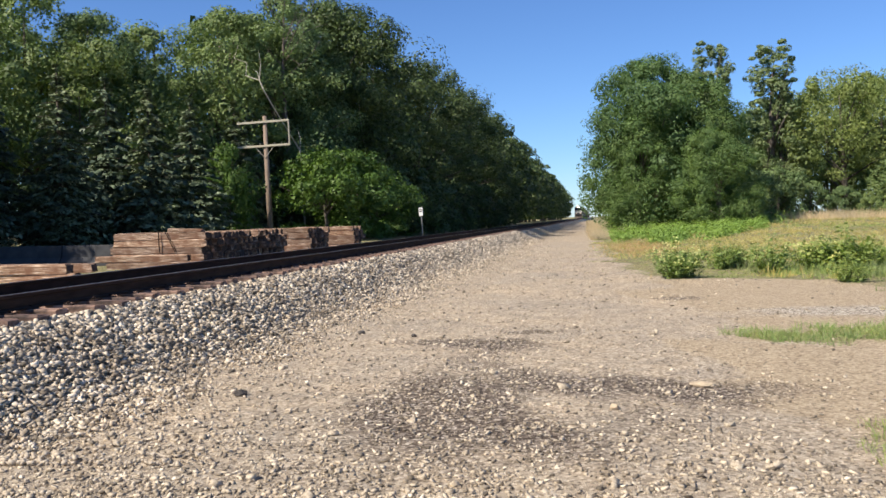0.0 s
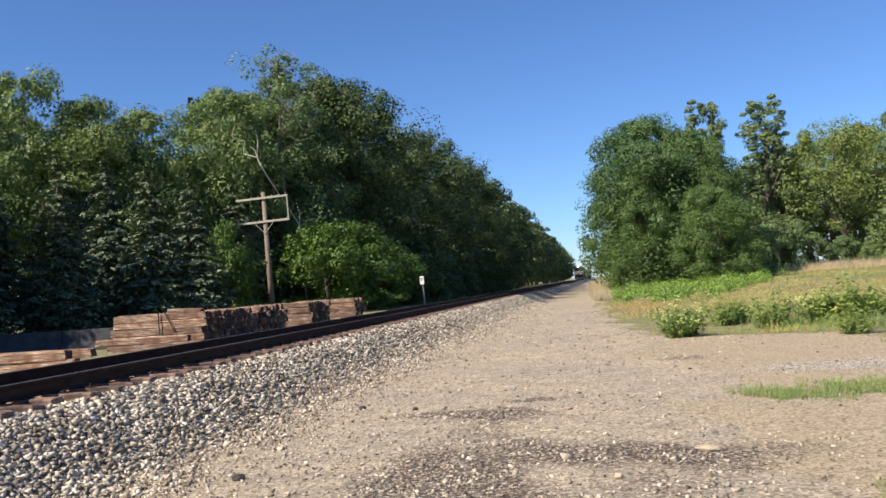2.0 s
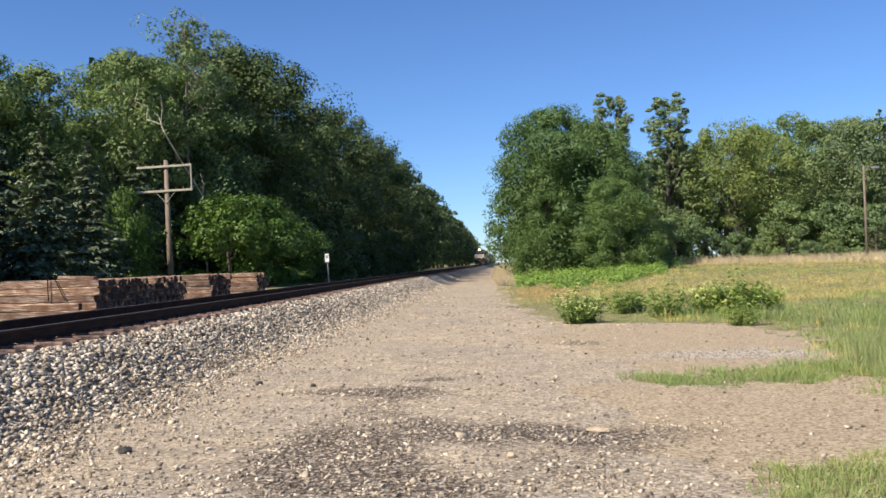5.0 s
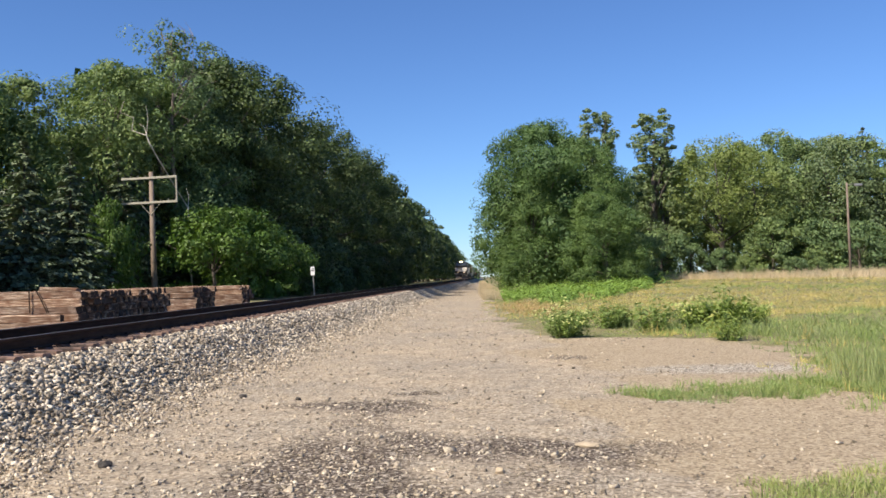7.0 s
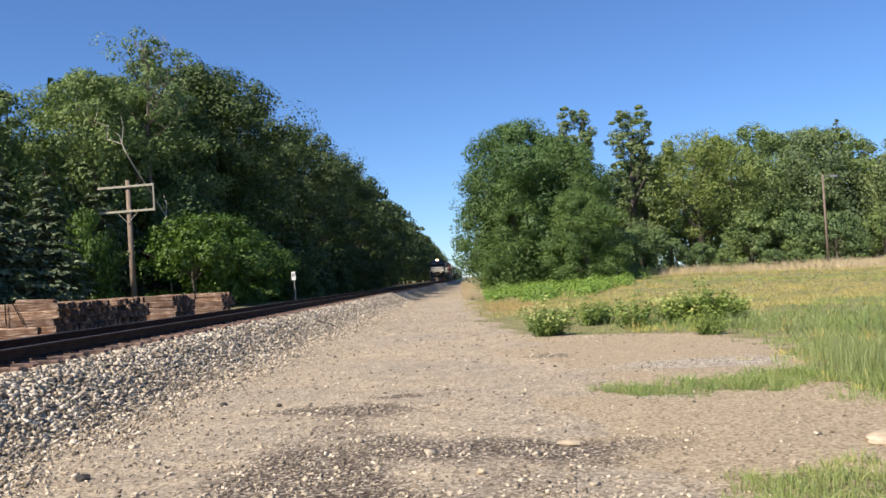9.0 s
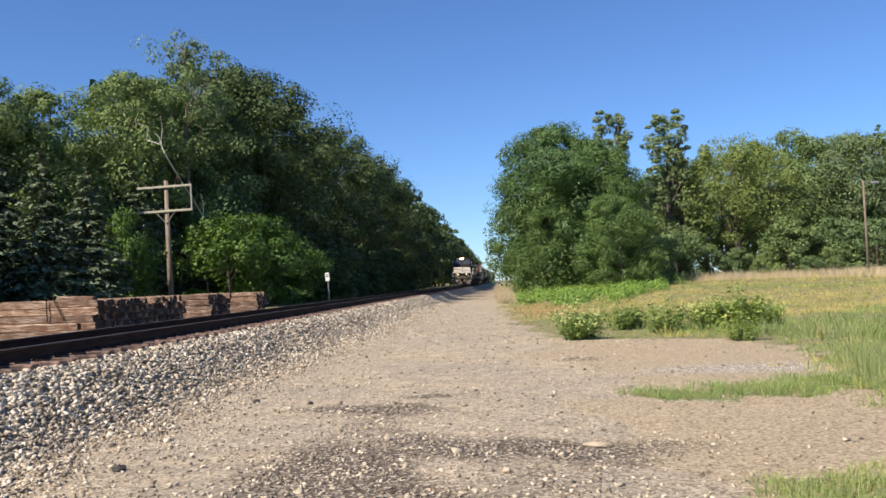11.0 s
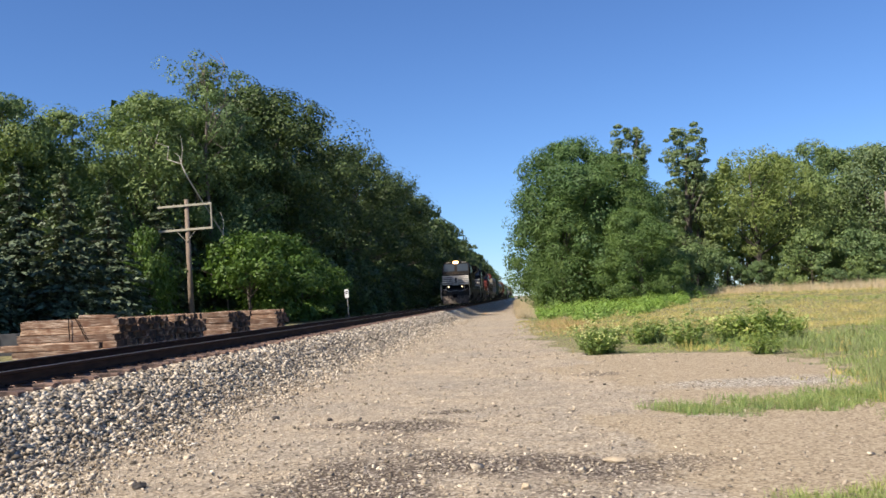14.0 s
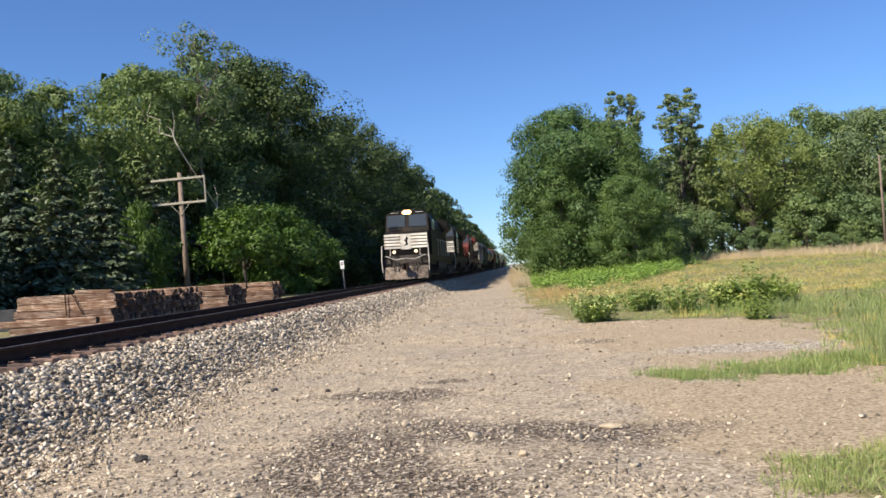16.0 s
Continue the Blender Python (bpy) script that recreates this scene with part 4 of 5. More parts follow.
# ---- grass and weeds ----
def blades(name, x, y, h, w, mat, label, seed, lean=0.35, plain=False, fan=None):
    """Thin bent blades of two pieces, rooted on the ground."""
    r = np.random.default_rng(seed)
    n = len(x)
    z = land(x, y) - 0.02
    a = r.uniform(0, 2 * np.pi, n)
    side = np.stack([np.cos(a), np.sin(a), 0 * a], -1) * (w / 2)[:, None]
    b = r.uniform(0, 2 * np.pi, n) if fan is None else fan
    d = np.stack([np.cos(b), np.sin(b), 0 * b], -1) * (h * lean * r.random(n))[:, None]
    root = np.stack([x, y, z], -1)
    mid = root + d * 0.35 + np.stack([0 * h, 0 * h, h * 0.6], -1)
    tip = root + d + np.stack([0 * h, 0 * h, h * (1 - 0.2 * r.random(n))], -1)
    v = np.stack([root - side, root + side, mid + side * 0.8, mid - side * 0.8, tip], 1).reshape(-1, 3)
    k = np.arange(n)[:, None] * 5
    f = np.concatenate([k + (0, 1, 2), k + (0, 2, 3), k + (3, 2, 4)])
    if plain:
        v, f = np.stack([root - side, root + side, tip], 1).reshape(-1, 3), np.arange(3 * n).reshape(n, 3)
    ob = new(name, raw_mesh(name, v, f, mat))
    return tagged(ob, label, "grass", kind="stuff")


def sample(n, x0, x1, y0, y1, r, p=1.0):
    """Points denser close to the road's near end."""
    u = r.random(n)
    y = 1 / (u / y0 ** p + (1 - u) / y1 ** p) ** (1 / p)
    return r.uniform(x0, x1, n), y


def tufted(cx, cy, per, spread, r):
    """Blades in bunches: root places, which bunch, and the way each blade falls outwards."""
    k = np.repeat(np.arange(len(cx)), per)
    q, a = spread * np.sqrt(r.random(len(k))), r.uniform(0, 2 * np.pi, len(k))
    return cx[k] + q * np.cos(a), cy[k] + q * np.sin(a), k, a + r.normal(size=len(k)) * 0.6


def build_grass():
    r = np.random.default_rng(51)
    clump = lambda x, y, s, k: 0.5 + 0.35 * wave(x, y, s, k)
    # tufts standing in the road
    cx, cy = r.uniform(1, 7.5, 15000), r.uniform(4.2, 14.5, 15000)
    keep = (patch(cx, cy) > 0.3) & (r.random(len(cx)) < smooth(0.3, 0.95, patch(cx, cy) + 0.3 * wave(cx, cy, 0.3, 1.3)) * (0.35 + 0.65 * clump(cx, cy, 0.3, 0.3)))
    cx, cy = cx[keep], cy[keep]
    size = np.where(cy < 8.5, r.uniform(0.5, 1.0, len(cx)), r.uniform(0.5, 1.3, len(cx)) * (0.55 + 0.6 * clump(cx, cy, 0.4, 0.1)))
    x, y, k, fan = tufted(cx, cy, 15, 0.07, r)
    hh = r.uniform(0.05, 0.19, len(x)) * size[k]
    g = (r.random(len(cx)) < np.where(cy < 8.5, 0.7, 0.35))[k]
    blades("grass_tuft", x[~g], y[~g], hh[~g], np.full((~g).sum(), 0.0065), BLADE_GREEN, "short green grass tufts in the gravel road", 61, 1.1, fan=fan[~g])
    blades("grass_tuft", x[g], y[g], hh[g], np.full(g.sum(), 0.0065), BLADE_GREY, "paler dry blades in the grass tufts", 60, 1.3, fan=fan[g])
    # rough grey-green growth at the field's near corner
    cx, cy = sample(6500, 4.5, 19, 9.5, 27, r)
    inside = cx - field_edge(cy) - 0.35 * r.normal(size=len(cx)) - 0.35 * wave(cx, cy, 0.6, 0.9)
    keep = (inside > 0.25) & (r.random(len(cx)) < clump(cx, cy, 1.1, 0.8) + 0.35)
    cx, cy, inside = cx[keep], cy[keep], inside[keep]
    size = r.uniform(0.5, 1.3, len(cx)) * (0.4 + 0.6 * smooth(0, 2.5, inside)) * (0.6 + 0.6 * clump(cx, cy, 0.9, 0.5))
    x, y, k, fan = tufted(cx, cy, 16, 0.12, r)
    hh = r.uniform(0.1, 0.42, len(x)) * size[k]
    tint = (0.45 + 0.3 * wave(cx, cy, 1.6, 0.2) + 0.25 * r.normal(size=len(cx)))[k]
    for sel, mat, lab, sd in ((tint < 0.5, BLADE_GREY, "rough grey-green meadow grass", 62), ((tint >= 0.5) & (tint < 0.9), BLADE_GREEN, "green meadow grass in bunches", 57), (tint >= 0.9, BLADE_GOLD, "straw-coloured stalks in the meadow grass", 59)):
        blades("meadow_grass", x[sel], y[sel], hh[sel], 0.005 + 0.0004 * y[sel], mat, lab, sd, 1.1, fan=fan[sel])
    # tall tufts where the field's corner comes nearest
    x, y = r.normal(6.5, 0.65, 2600), r.normal(12.6, 1.1, 2600)
    keep = (x > field_edge(y) + 0.1) & (r.random(len(x)) < clump(x, y, 0.25, 0.4) + 0.2)
    x, y = x[keep], y[keep]
    blades("meadow_grass", x, y, r.uniform(0.2, 0.7, len(x)), np.full(len(x), 0.008), BLADE_GREY, "tall grey-green grass tufts at the field's corner", 58, 0.7)
    # the field: drifts of olive, golden and green growth
    cx, cy = sample(52000, 0, 62, 21, 92, r, 0.6)
    x, y, bunch, fan = tufted(cx, cy, 7, 0.13, r)
    inside = x - field_edge(y) - 0.45 * r.normal(size=len(x)) - 0.4 * wave(x, y, 1.0, 0.4)
    keep = (inside > 0.3) & (x < 6 + y * 0.62) & (r.random(len(cx)) < 0.5 + 0.5 * clump(cx, cy, 1.3, 1.9))[bunch]
    x, y, inside, fan, bunch = x[keep], y[keep], inside[keep], fan[keep], bunch[keep]
    shade = r.normal(size=len(cx))[bunch]
    yy = y + 3 * wave(x, y, 8, 0.6) + 2.5 * wave(x, y, 2.6, 1.4) + 1.5 * shade
    p_gold = np.interp(yy, [22, 27, 31, 46, 56, 62, 68, 92], [0.05, 0.18, 0.55, 0.85, 0.75, 0.3, 0.7, 0.7]) * (0.4 + 0.6 * smooth(2, 8, x))
    p_green = np.interp(yy, [22, 30, 50, 60, 66], [0.55, 0.35, 0.5, 0.8, 0.3]) * 0.7
    u = np.clip(0.5 + 0.3 * wave(x, y, 1.5, 0.9) + 0.2 * shade, 0, 1)
    kind = np.where(u < p_gold, 0, np.where(u < p_gold + (1 - p_gold) * p_green, 1, 2))
    hh = r.uniform(0.06, 0.26, len(x)) * (0.35 + 0.65 * smooth(0, 4, inside)) * (0.6 + 0.7 * clump(x, y, 1.6, 0.5))
    hh = hh * np.where((y < 31) & (x < 11), 0.6, 1.0)
    for k, (mat, name, lab) in enumerate(((BLADE_GOLD, "dry_grass", "golden dry summer grass over the field"), (BLADE_GREEN, "meadow_grass", "green meadow grass over the field"), (BLADE_GREY, "meadow_grass", "olive grey meadow grass over the field"))):
        s = kind == k
        blades(name, x[s], y[s], hh[s], 0.007 + 0.0005 * y[s], mat, lab, 63 + 10 * k, 1.7, True, fan[s])
    # pinkish tall grass before the wood
    x, y = r.uniform(11, 70, 90000), r.uniform(68, 96, 90000)
    keep = (y > 93 - (x - 8) * 0.9) & ((y > 78) | (r.random(len(x)) < 0.25))
    keep &= r.random(len(x)) < clump(x, y, 4, 0.2) + 0.15
    x, y = x[keep], y[keep]
    blades("seed_grass", x, y, r.uniform(0.3, 1.15, len(x)) * (0.65 + 0.55 * clump(x, y, 2.2, 0.9)), np.full(len(x), 0.04), BLADE_PINK, "tall pinkish seeding grass before the wood", 65, 0.9, True)
    # rusty patch by the road and dry verge
    x, y = r.normal(2.8, 0.9, 3600), r.normal(43, 5, 3600)
    blades("dock_stalks", x, y, r.uniform(0.06, 0.3, len(x)), np.full(len(x), 0.024), BLADE_RUST, "rusty brown dock stalks in the verge", 66, 1.4, True)
    x, y = sample(11000, -1, 1.6, 60, 260, r, 0.5)
    x = field_edge(y) + 0.1 + np.abs(x) * 0.9
    blades("verge_grass", x, y, r.uniform(0.2, 0.8, len(x)), 0.012 + 0.0005 * y, BLADE_PINK, "dry tan grass on the road verge", 67, 0.9, True)


def weed_bush(h, rad, seed, flowers=0.17):
    """Upright leafy stems fanning from one root."""
    r = np.random.default_rng(seed)
    t = thing("leafy_weed", None, "leafy green weed bush with pale flower heads", "bush", "weed bushes")
    s = Shape()
    cs, ns, sz, fl = [], [], [], []
    for k in range(34):
        a, q = r.uniform(0, 6.28), rad * r.random() ** 0.6
        tip = np.array([math.cos(a) * q, math.sin(a) * q, h * r.uniform(0.55, 1.0) * (1 - 0.35 * (q / rad) ** 2)])
        root = tip * (0.25, 0.25, 0)
        s.tube([root, root * 0.4 + tip * 0.5, tip], [0.008, 0.006, 0.003], 4)
        m = 26
        d = r.uniform(0.15, 1.0, m)
        b = r.uniform(0, 6.28, m)
        out = np.stack([np.cos(b), np.sin(b), 0.1 + 0 * b], -1) * (0.05 + 0.07 * r.random(m))[:, None]
        cs.append(root + (tip - root) * d[:, None] + out)
        nn = out * 3 + np.stack([0 * b, 0 * b, 0.8 + 0 * b], -1) + r.normal(size=(m, 3)) * 0.25
        ns.append(nn / np.linalg.norm(nn, axis=1)[:, None])
        sz.append(r.uniform(0.07, 0.15, m))
        if r.random() < flowers * 5:
            fl.append(tip + r.normal(size=(4, 3)) * 0.04)
    part("stalk_clump", s, WEED, t)
    v, f = leaf_quads(np.concatenate(cs), np.concatenate(ns), np.concatenate(sz), r, 0.5)
    part("foliage", raw_mesh("foliage", v, f, WEED), WEED, t)
    c = np.concatenate(fl)
    v, f = leaf_quads(c, np.tile([[0.0, -0.5, 0.86]], (len(c), 1)), np.full(len(c), 0.055), r, 0.9)
    tagged(part("blossom", raw_mesh("blossom", v, f, BLOSSOM), BLOSSOM, t), kind="stuff")
    return t


build_grass()
weeds = [weed_bush(1.05, 0.7, 300), weed_bush(0.9, 0.8, 301)]
for i, (x, y, s) in enumerate(((2.45, 22.2, 1.0), (2.75, 22.5, 0.8), (4.1, 26.0, 0.95), (4.6, 26.6, 0.9), (5.05, 23.4, 1.05), (6.4, 24.6, 1.15), (7.1, 24.4, 1.25), (7.7, 24.9, 1.15), (6.1, 20.2, 0.7), (3.3, 27.0, 0.8), (8.4, 26, 0.8), (6.9, 25.2, 1.2))):
    place(weeds[i % 2], x, y, s, i * 70)


def leafy_band():
    """Low bright green growth along the foot of the road-side trees."""
    r = np.random.default_rng(71)
    x, y = r.uniform(1.0, 17, 420), r.uniform(46, 76, 420)
    keep = (x > field_edge(y) + 1.6 + (y < 55) * 1.5) & (x < 3.5 + (y - 44) * 0.42) & (r.random(420) < 0.7 + 0.3 * wave(x, y, 3, 0.7))
    x, y = x[keep], y[keep]
    cl = np.stack([x, y, land(x, y) + 0.3, r.uniform(0.35, 0.95, len(x))], -1)
    v, f = crown_leaves(cl, 110, 0.15, r, 0.9)
    ob = new("low_growth", raw_mesh("low_growth", v, f, LOW_LEAF))
    tagged(ob, "low bright green leafy growth under the trees", "undergrowth", kind="stuff")


leafy_band()

# ---- the train ----
SPEED, FRONT_END = 18.5, 56.0


DRIVEN = []


def wheelset(parent, y, r=0.51):
    s = Shape()
    for sx in (-1, 1):
        s.tube([(sx * 0.69, 0, 0), (sx * 0.72, 0, 0), (sx * 0.72, 0, 0), (sx * 0.83, 0, 0)], [r + 0.025, r + 0.025, r, r], 20)
    s.tube([(-0.7, 0, 0), (0.7, 0, 0)], [0.09, 0.09], 8)
    w = part("wheelset", s, GRIME, parent)
    w.matrix_basis = pose(0, y, r)
    if r > 0.5:
        DRIVEN.append((w, y, r))
    return w


def truck(parent, y, axles, gap, r=0.51):
    half = gap * (axles - 1) / 2
    s = Shape()
    for sx in (-1, 1):
        s.prism([(y - half - 0.5, 0.45), (y - half - 0.4, 0.75), (y - half * 0.5, 0.6), (y + half * 0.5, 0.6), (y + half + 0.4, 0.75), (y + half + 0.5, 0.45), (y + half, 0.38), (y - half, 0.38)], 0, sx * 0.95 - 0.09, sx * 0.95 + 0.09)
        for k in range(axles):
            yy = y - half + k * gap
            s.box((sx * 1.05 - 0.1, yy - 0.17, 0.33), (sx * 1.05 + 0.1, yy + 0.17, 0.68), 0.04)
        for k in range(axles - 1):
            yy = y - half + (k + 0.5) * gap
            s.tube([(sx * 1.02, yy, 0.5), (sx * 1.02, yy, 0.85)], [0.11, 0.11], 8)
    s.box((-0.95, y - 0.35, 0.55), (0.95, y + 0.35, 0.95), 0.05)
    t = part("truck", s, GRIME, parent)
    for k in range(axles):
        wheelset(t, y - half + k * gap, r)
    return t


# heights of walkway, nose, windscreen, headlight and roof over the rail, as drawn and as built
LOW_Z = (-1, 0.9, 1.5, 2.0, 2.8, 3.34, 4.0, 4.27, 4.5, 5.0)
TALL_Z = (-1, 0.95, 1.68, 2.16, 3.13, 3.64, 4.44, 4.62, 4.78, 5.2)


def locomotive(name, label, paint, lit, trim, side=False):
    """Six-axle diesel; the front is at y = 0 and it looks towards -y; z from the railhead."""
    L = 22.3
    e = thing(name, None, label, "locomotive", "train")
    frame_ = Shape().box((-1.5, 0.95, 1.15), (1.5, L - 0.4, 1.55), 0.04)
    for y0, y1 in ((1.2, 7.0), (15.2, 21.2)):
        frame_.box((-1.35, y0, 0.95), (1.35, y1, 1.16), 0.05)
    part("frame", frame_, paint, e)
    part("fuel_tank", Shape().prism([(-1.45, 1.15), (-1.5, 0.7), (-1.1, 0.3), (1.1, 0.3), (1.5, 0.7), (1.45, 1.15)], 1, 7.9, 14.2), GRIME, e)
    # nose, cab and hood
    part("nose", Shape().prism([(1.0, 1.5), (0.93, 2.1), (0.98, 2.72), (1.2, 2.95), (2.9, 3.1), (2.9, 1.5)], 0, -1.4, 1.4), paint, e)
    cab = part("cab", Shape().prism([(-1.55, 1.5), (-1.56, 3.0), (-1.5, 3.75), (-1.25, 4.25), (-0.8, 4.5), (0.8, 4.5), (1.25, 4.25), (1.5, 3.75), (1.56, 3.0), (1.55, 1.5)], 1, 2.55, 5.6), paint, e)
    brow = Shape()
    sec = [(1.9, 3.0, 1.46), (2.02, 3.3, 1.46), (2.3, 4.05, 1.4), (2.32, 4.22, 1.25), (2.42, 4.42, 0.85), (2.62, 4.48, 0.8), (2.62, 3.0, 1.46)]
    n_ = len(sec)
    brow.add([(-w, y, z) for y, z, w in sec] + [(w, y, z) for y, z, w in sec], [tuple(range(n_)), tuple(range(n_, 2 * n_))[::-1]] + [(i, i + n_, (i + 1) % n_ + n_, (i + 1) % n_) for i in range(n_)])
    part("windscreen_frame", brow, paint, cab)
    for sx in (-1, 1):
        q = Shape().add([(sx * 0.14, 2.0, 3.34), (sx * 1.36, 2.0, 3.34), (sx * 1.3, 2.25, 4.0), (sx * 0.14, 2.25, 4.0), (sx * 0.14, 2.06, 3.33), (sx * 1.36, 2.06, 3.33), (sx * 1.3, 2.33, 3.99), (sx * 0.14, 2.33, 3.99)], [(0, 1, 2, 3), (7, 6, 5, 4), (0, 4, 5, 1), (1, 5, 6, 2), (2, 6, 7, 3), (3, 7, 4, 0)])
        part("windscreen", q, GLASS, cab, "dark reflecting cab window")
        part("side_window", Shape().box((sx * 1.555 - 0.02, 3.3, 3.1), (sx * 1.555 + 0.02, 4.9, 3.75), 0.01), GLASS, cab)
        part("number_board", Shape().box((sx * 0.85 - 0.35, 2.29, 4.16), (sx * 0.85 + 0.35, 2.36, 4.36), 0.02), BLACK_PAINT, cab)
        part("number_bar", Shape().box((sx * 0.85 - 0.26, 2.28, 4.235), (sx * 0.85 + 0.26, 2.292, 4.285), 0.004), STRIPE, cab, "plain pale bar on the board")
        # walkway rails, steps
        st = Shape()
        for k in range(4):
            st.box((sx * 1.25 - 0.25, 0.35 + k * 0.02, 0.38 + k * 0.34), (sx * 1.25 + 0.25, 0.75, 0.42 + k * 0.34), 0.01)
        st.box((sx * 1.5 - 0.02, 0.3, 0.3), (sx * 1.5 + 0.02, 0.85, 1.55), 0.01)
        st.box((sx * 1.0 - 0.02, 0.4, 0.3), (sx * 1.0 + 0.02, 0.85, 1.55), 0.01)
        part("step_well", st, GRIME, e)
        hr = Shape().tube([(sx * 1.52, 0.28, 0.6), (sx * 1.56, 0.22, 1.2), (sx * 1.52, 0.3, 2.15), (sx * 1.35, 0.35, 2.25)], [0.028] * 4, 6)
        hr.tube([(sx * 0.98, 0.3, 1.5), (sx * 0.98, 0.3, 2.05)], [0.02] * 2, 6)
        part("grab_rail", hr, RAILING, e, "white painted grab rail")
        wr = Shape().tube([(sx * 1.5, 5.7, 2.55), (sx * 1.5, L - 0.6, 2.55)], [0.02, 0.02], 5)
        for k in range(9):
            yy = 5.8 + k * 1.95
            wr.tube([(sx * 1.5, yy, 1.5), (sx * 1.5, yy, 2.55)], [0.018, 0.018], 5)
        part("handrail", wr, RAILING if lit else GRIME, e)
        dl = part("ditch_light_housing", Shape().tube([(sx * 0.72, 0.55, 1.76), (sx * 0.72, 0.3, 1.76)], [0.14, 0.15], 14), GRIME, e)
        part("ditch_light", Shape().tube([(sx * 0.72, 0.298, 1.76), (sx * 0.72, 0.28, 1.76)], [0.1, 0.075], 14), LAMP_DITCH if lit else GLASS, dl, "glowing warm lamp lens" if lit else "")
    hood = Shape().prism([(-1.0, 1.5), (-1.0, 3.6), (-0.8, 4.15), (-0.45, 4.3), (0.45, 4.3), (0.8, 4.15), (1.0, 3.6), (1.0, 1.5)], 1, 5.55, L - 1.2)
    hood = part("hood", hood, paint, e)
    door = Shape().box((-0.03, 0, 1.7), (0.03, 0.98, 3.45), 0.015).mesh("hood_door", paint, False)
    for sx in (-1, 1):
        for k in range(13):
            part("hood_door", door, paint, hood).matrix_basis = pose(sx * 1.0, 6.2 + k * 1.12, 0)
    rad = Shape().prism([(-1.5, 3.7), (-1.5, 4.2), (-1.2, 4.45), (1.2, 4.45), (1.5, 4.2), (1.5, 3.7), (1.0, 3.3), (-1.0, 3.3)], 1, 16.6, 20.8)
    part("radiator", rad, paint, hood)
    for yy in (10.2, 12.4):
        part("roof_fan", Shape().tube([(0, yy, 4.28), (0, yy, 4.45)], [0.6, 0.56], 18), GRIME, hood)
    part("exhaust_stack", Shape().box((-0.35, 7.6, 4.25), (0.35, 8.7, 4.5), 0.05), GRIME, hood)
    part("horn", Shape().tube([(0.3, 4.4, 4.5), (0.3, 4.4, 4.62), (0.3, 3.9, 4.66)], [0.03, 0.04, 0.09], 8), GRIME, cab)
    # nose stripes around a pale square with a dark slanting mark
    if trim:
        for k in range(5):
            zz = 2.0 + k * 0.168
            for a, b in ((-1.44, -0.36), (0.34, 1.44)):
                part("stripe", Shape().box((a, 0.895, zz), (b, 1.02, zz + 0.118), 0.01), trim, e, "white nose stripe")
            for sx in (-1, 1):
                if side:
                    part("stripe", Shape().box((sx * 1.58 - 0.012, 2.7, 1.95 + k * 0.24), (sx * 1.58 + 0.012, 5.4, 2.1 + k * 0.24), 0.005), trim, e, "white cab-side stripe")
        bd = part("nose_panel", Shape().box((-0.35, 0.885, 1.92), (0.33, 1.0, 2.78), 0.012), trim, e, "white square panel on the nose")
        mark = Shape().prism([(-0.14, 2.12), (0.02, 2.3), (-0.1, 2.42), (0.1, 2.66), (0.17, 2.52), (0.1, 2.36), (0.16, 2.2), (-0.02, 2.16)], 1, 0.872, 0.886)
        part("emblem", mark, BLACK_PAINT, bd, "plain dark slanting mark")
    hl = part("headlight_housing", Shape().box((-0.36, 2.24, 4.08), (0.36, 2.5, 4.46), 0.05), GRIME, cab)
    for sx in (-0.1, 0.1):
        # on the lit engine this disc glows to imitate the lamp's halo
        part("reflector", Shape().tube([(sx, 2.25, 4.27), (sx, 2.225, 4.27)], [0.23, 0.2], 16), LAMP_HALO if lit else GLASS, hl, "warm glow standing in for the headlight's halo" if lit else "")
        part("headlight", Shape().tube([(sx, 2.23, 4.27), (sx, 2.2, 4.27)], [0.13, 0.11], 14), LAMP_HOT if lit else GLASS, hl, "glowing warm headlight" if lit else "")
    # pilot, plough, coupler and hoses
    p = part("pilot", Shape().box((-1.45, 0.5, 0.85), (1.45, 0.9, 1.5), 0.03), GRIME, e, "grimy black steel pilot")
    plough = Shape().add([(-1.42, 0.42, 0.9), (1.42, 0.42, 0.9), (1.42, 0.3, 0.12), (0.0, -0.12, 0.1), (-1.42, 0.3, 0.12), (0.0, 0.3, 0.72), (-1.42, 0.62, 0.9), (1.42, 0.62, 0.9), (1.42, 0.6, 0.12), (-1.42, 0.6, 0.12)],
                         [(0, 4, 3, 5), (5, 3, 2, 1), (0, 5, 1), (6, 7, 8, 9), (0, 1, 7, 6), (4, 9, 8, 2, 3), (0, 6, 9, 4), (1, 2, 8, 7)])
    part("snow_plough", plough, PILOT, p, "dusty grey snow plough blade")
    cp = Shape().box((-0.12, -0.1, 0.75), (0.12, 0.6, 1.0), 0.03)
    cp.prism([(-0.2, -0.35), (-0.05, -0.42), (0.05, -0.25), (0.2, -0.4), (0.22, -0.1), (-0.18, -0.08)], 2, 0.7, 1.05)
    part("coupler", cp, RAIL, p, "rusty knuckle coupler")
    for hx in (-0.75, -0.5, 0.45, 0.62, 0.8):
        part("air_hose", Shape().tube([(hx, 0.48, 1.15), (hx, 0.25, 0.95), (hx + 0.03, 0.2, 0.6)], [0.035] * 3, 6), GRIME, p)
    part("drawbar_rail", Shape().tube([(-1.3, 0.32, 1.5), (-0.6, 0.28, 1.28), (0, 0.26, 1.36), (0.6, 0.28, 1.28), (1.3, 0.32, 1.5)], [0.022] * 5, 6), RAILING, p, "pale uncoupling lever")
    raised = set()
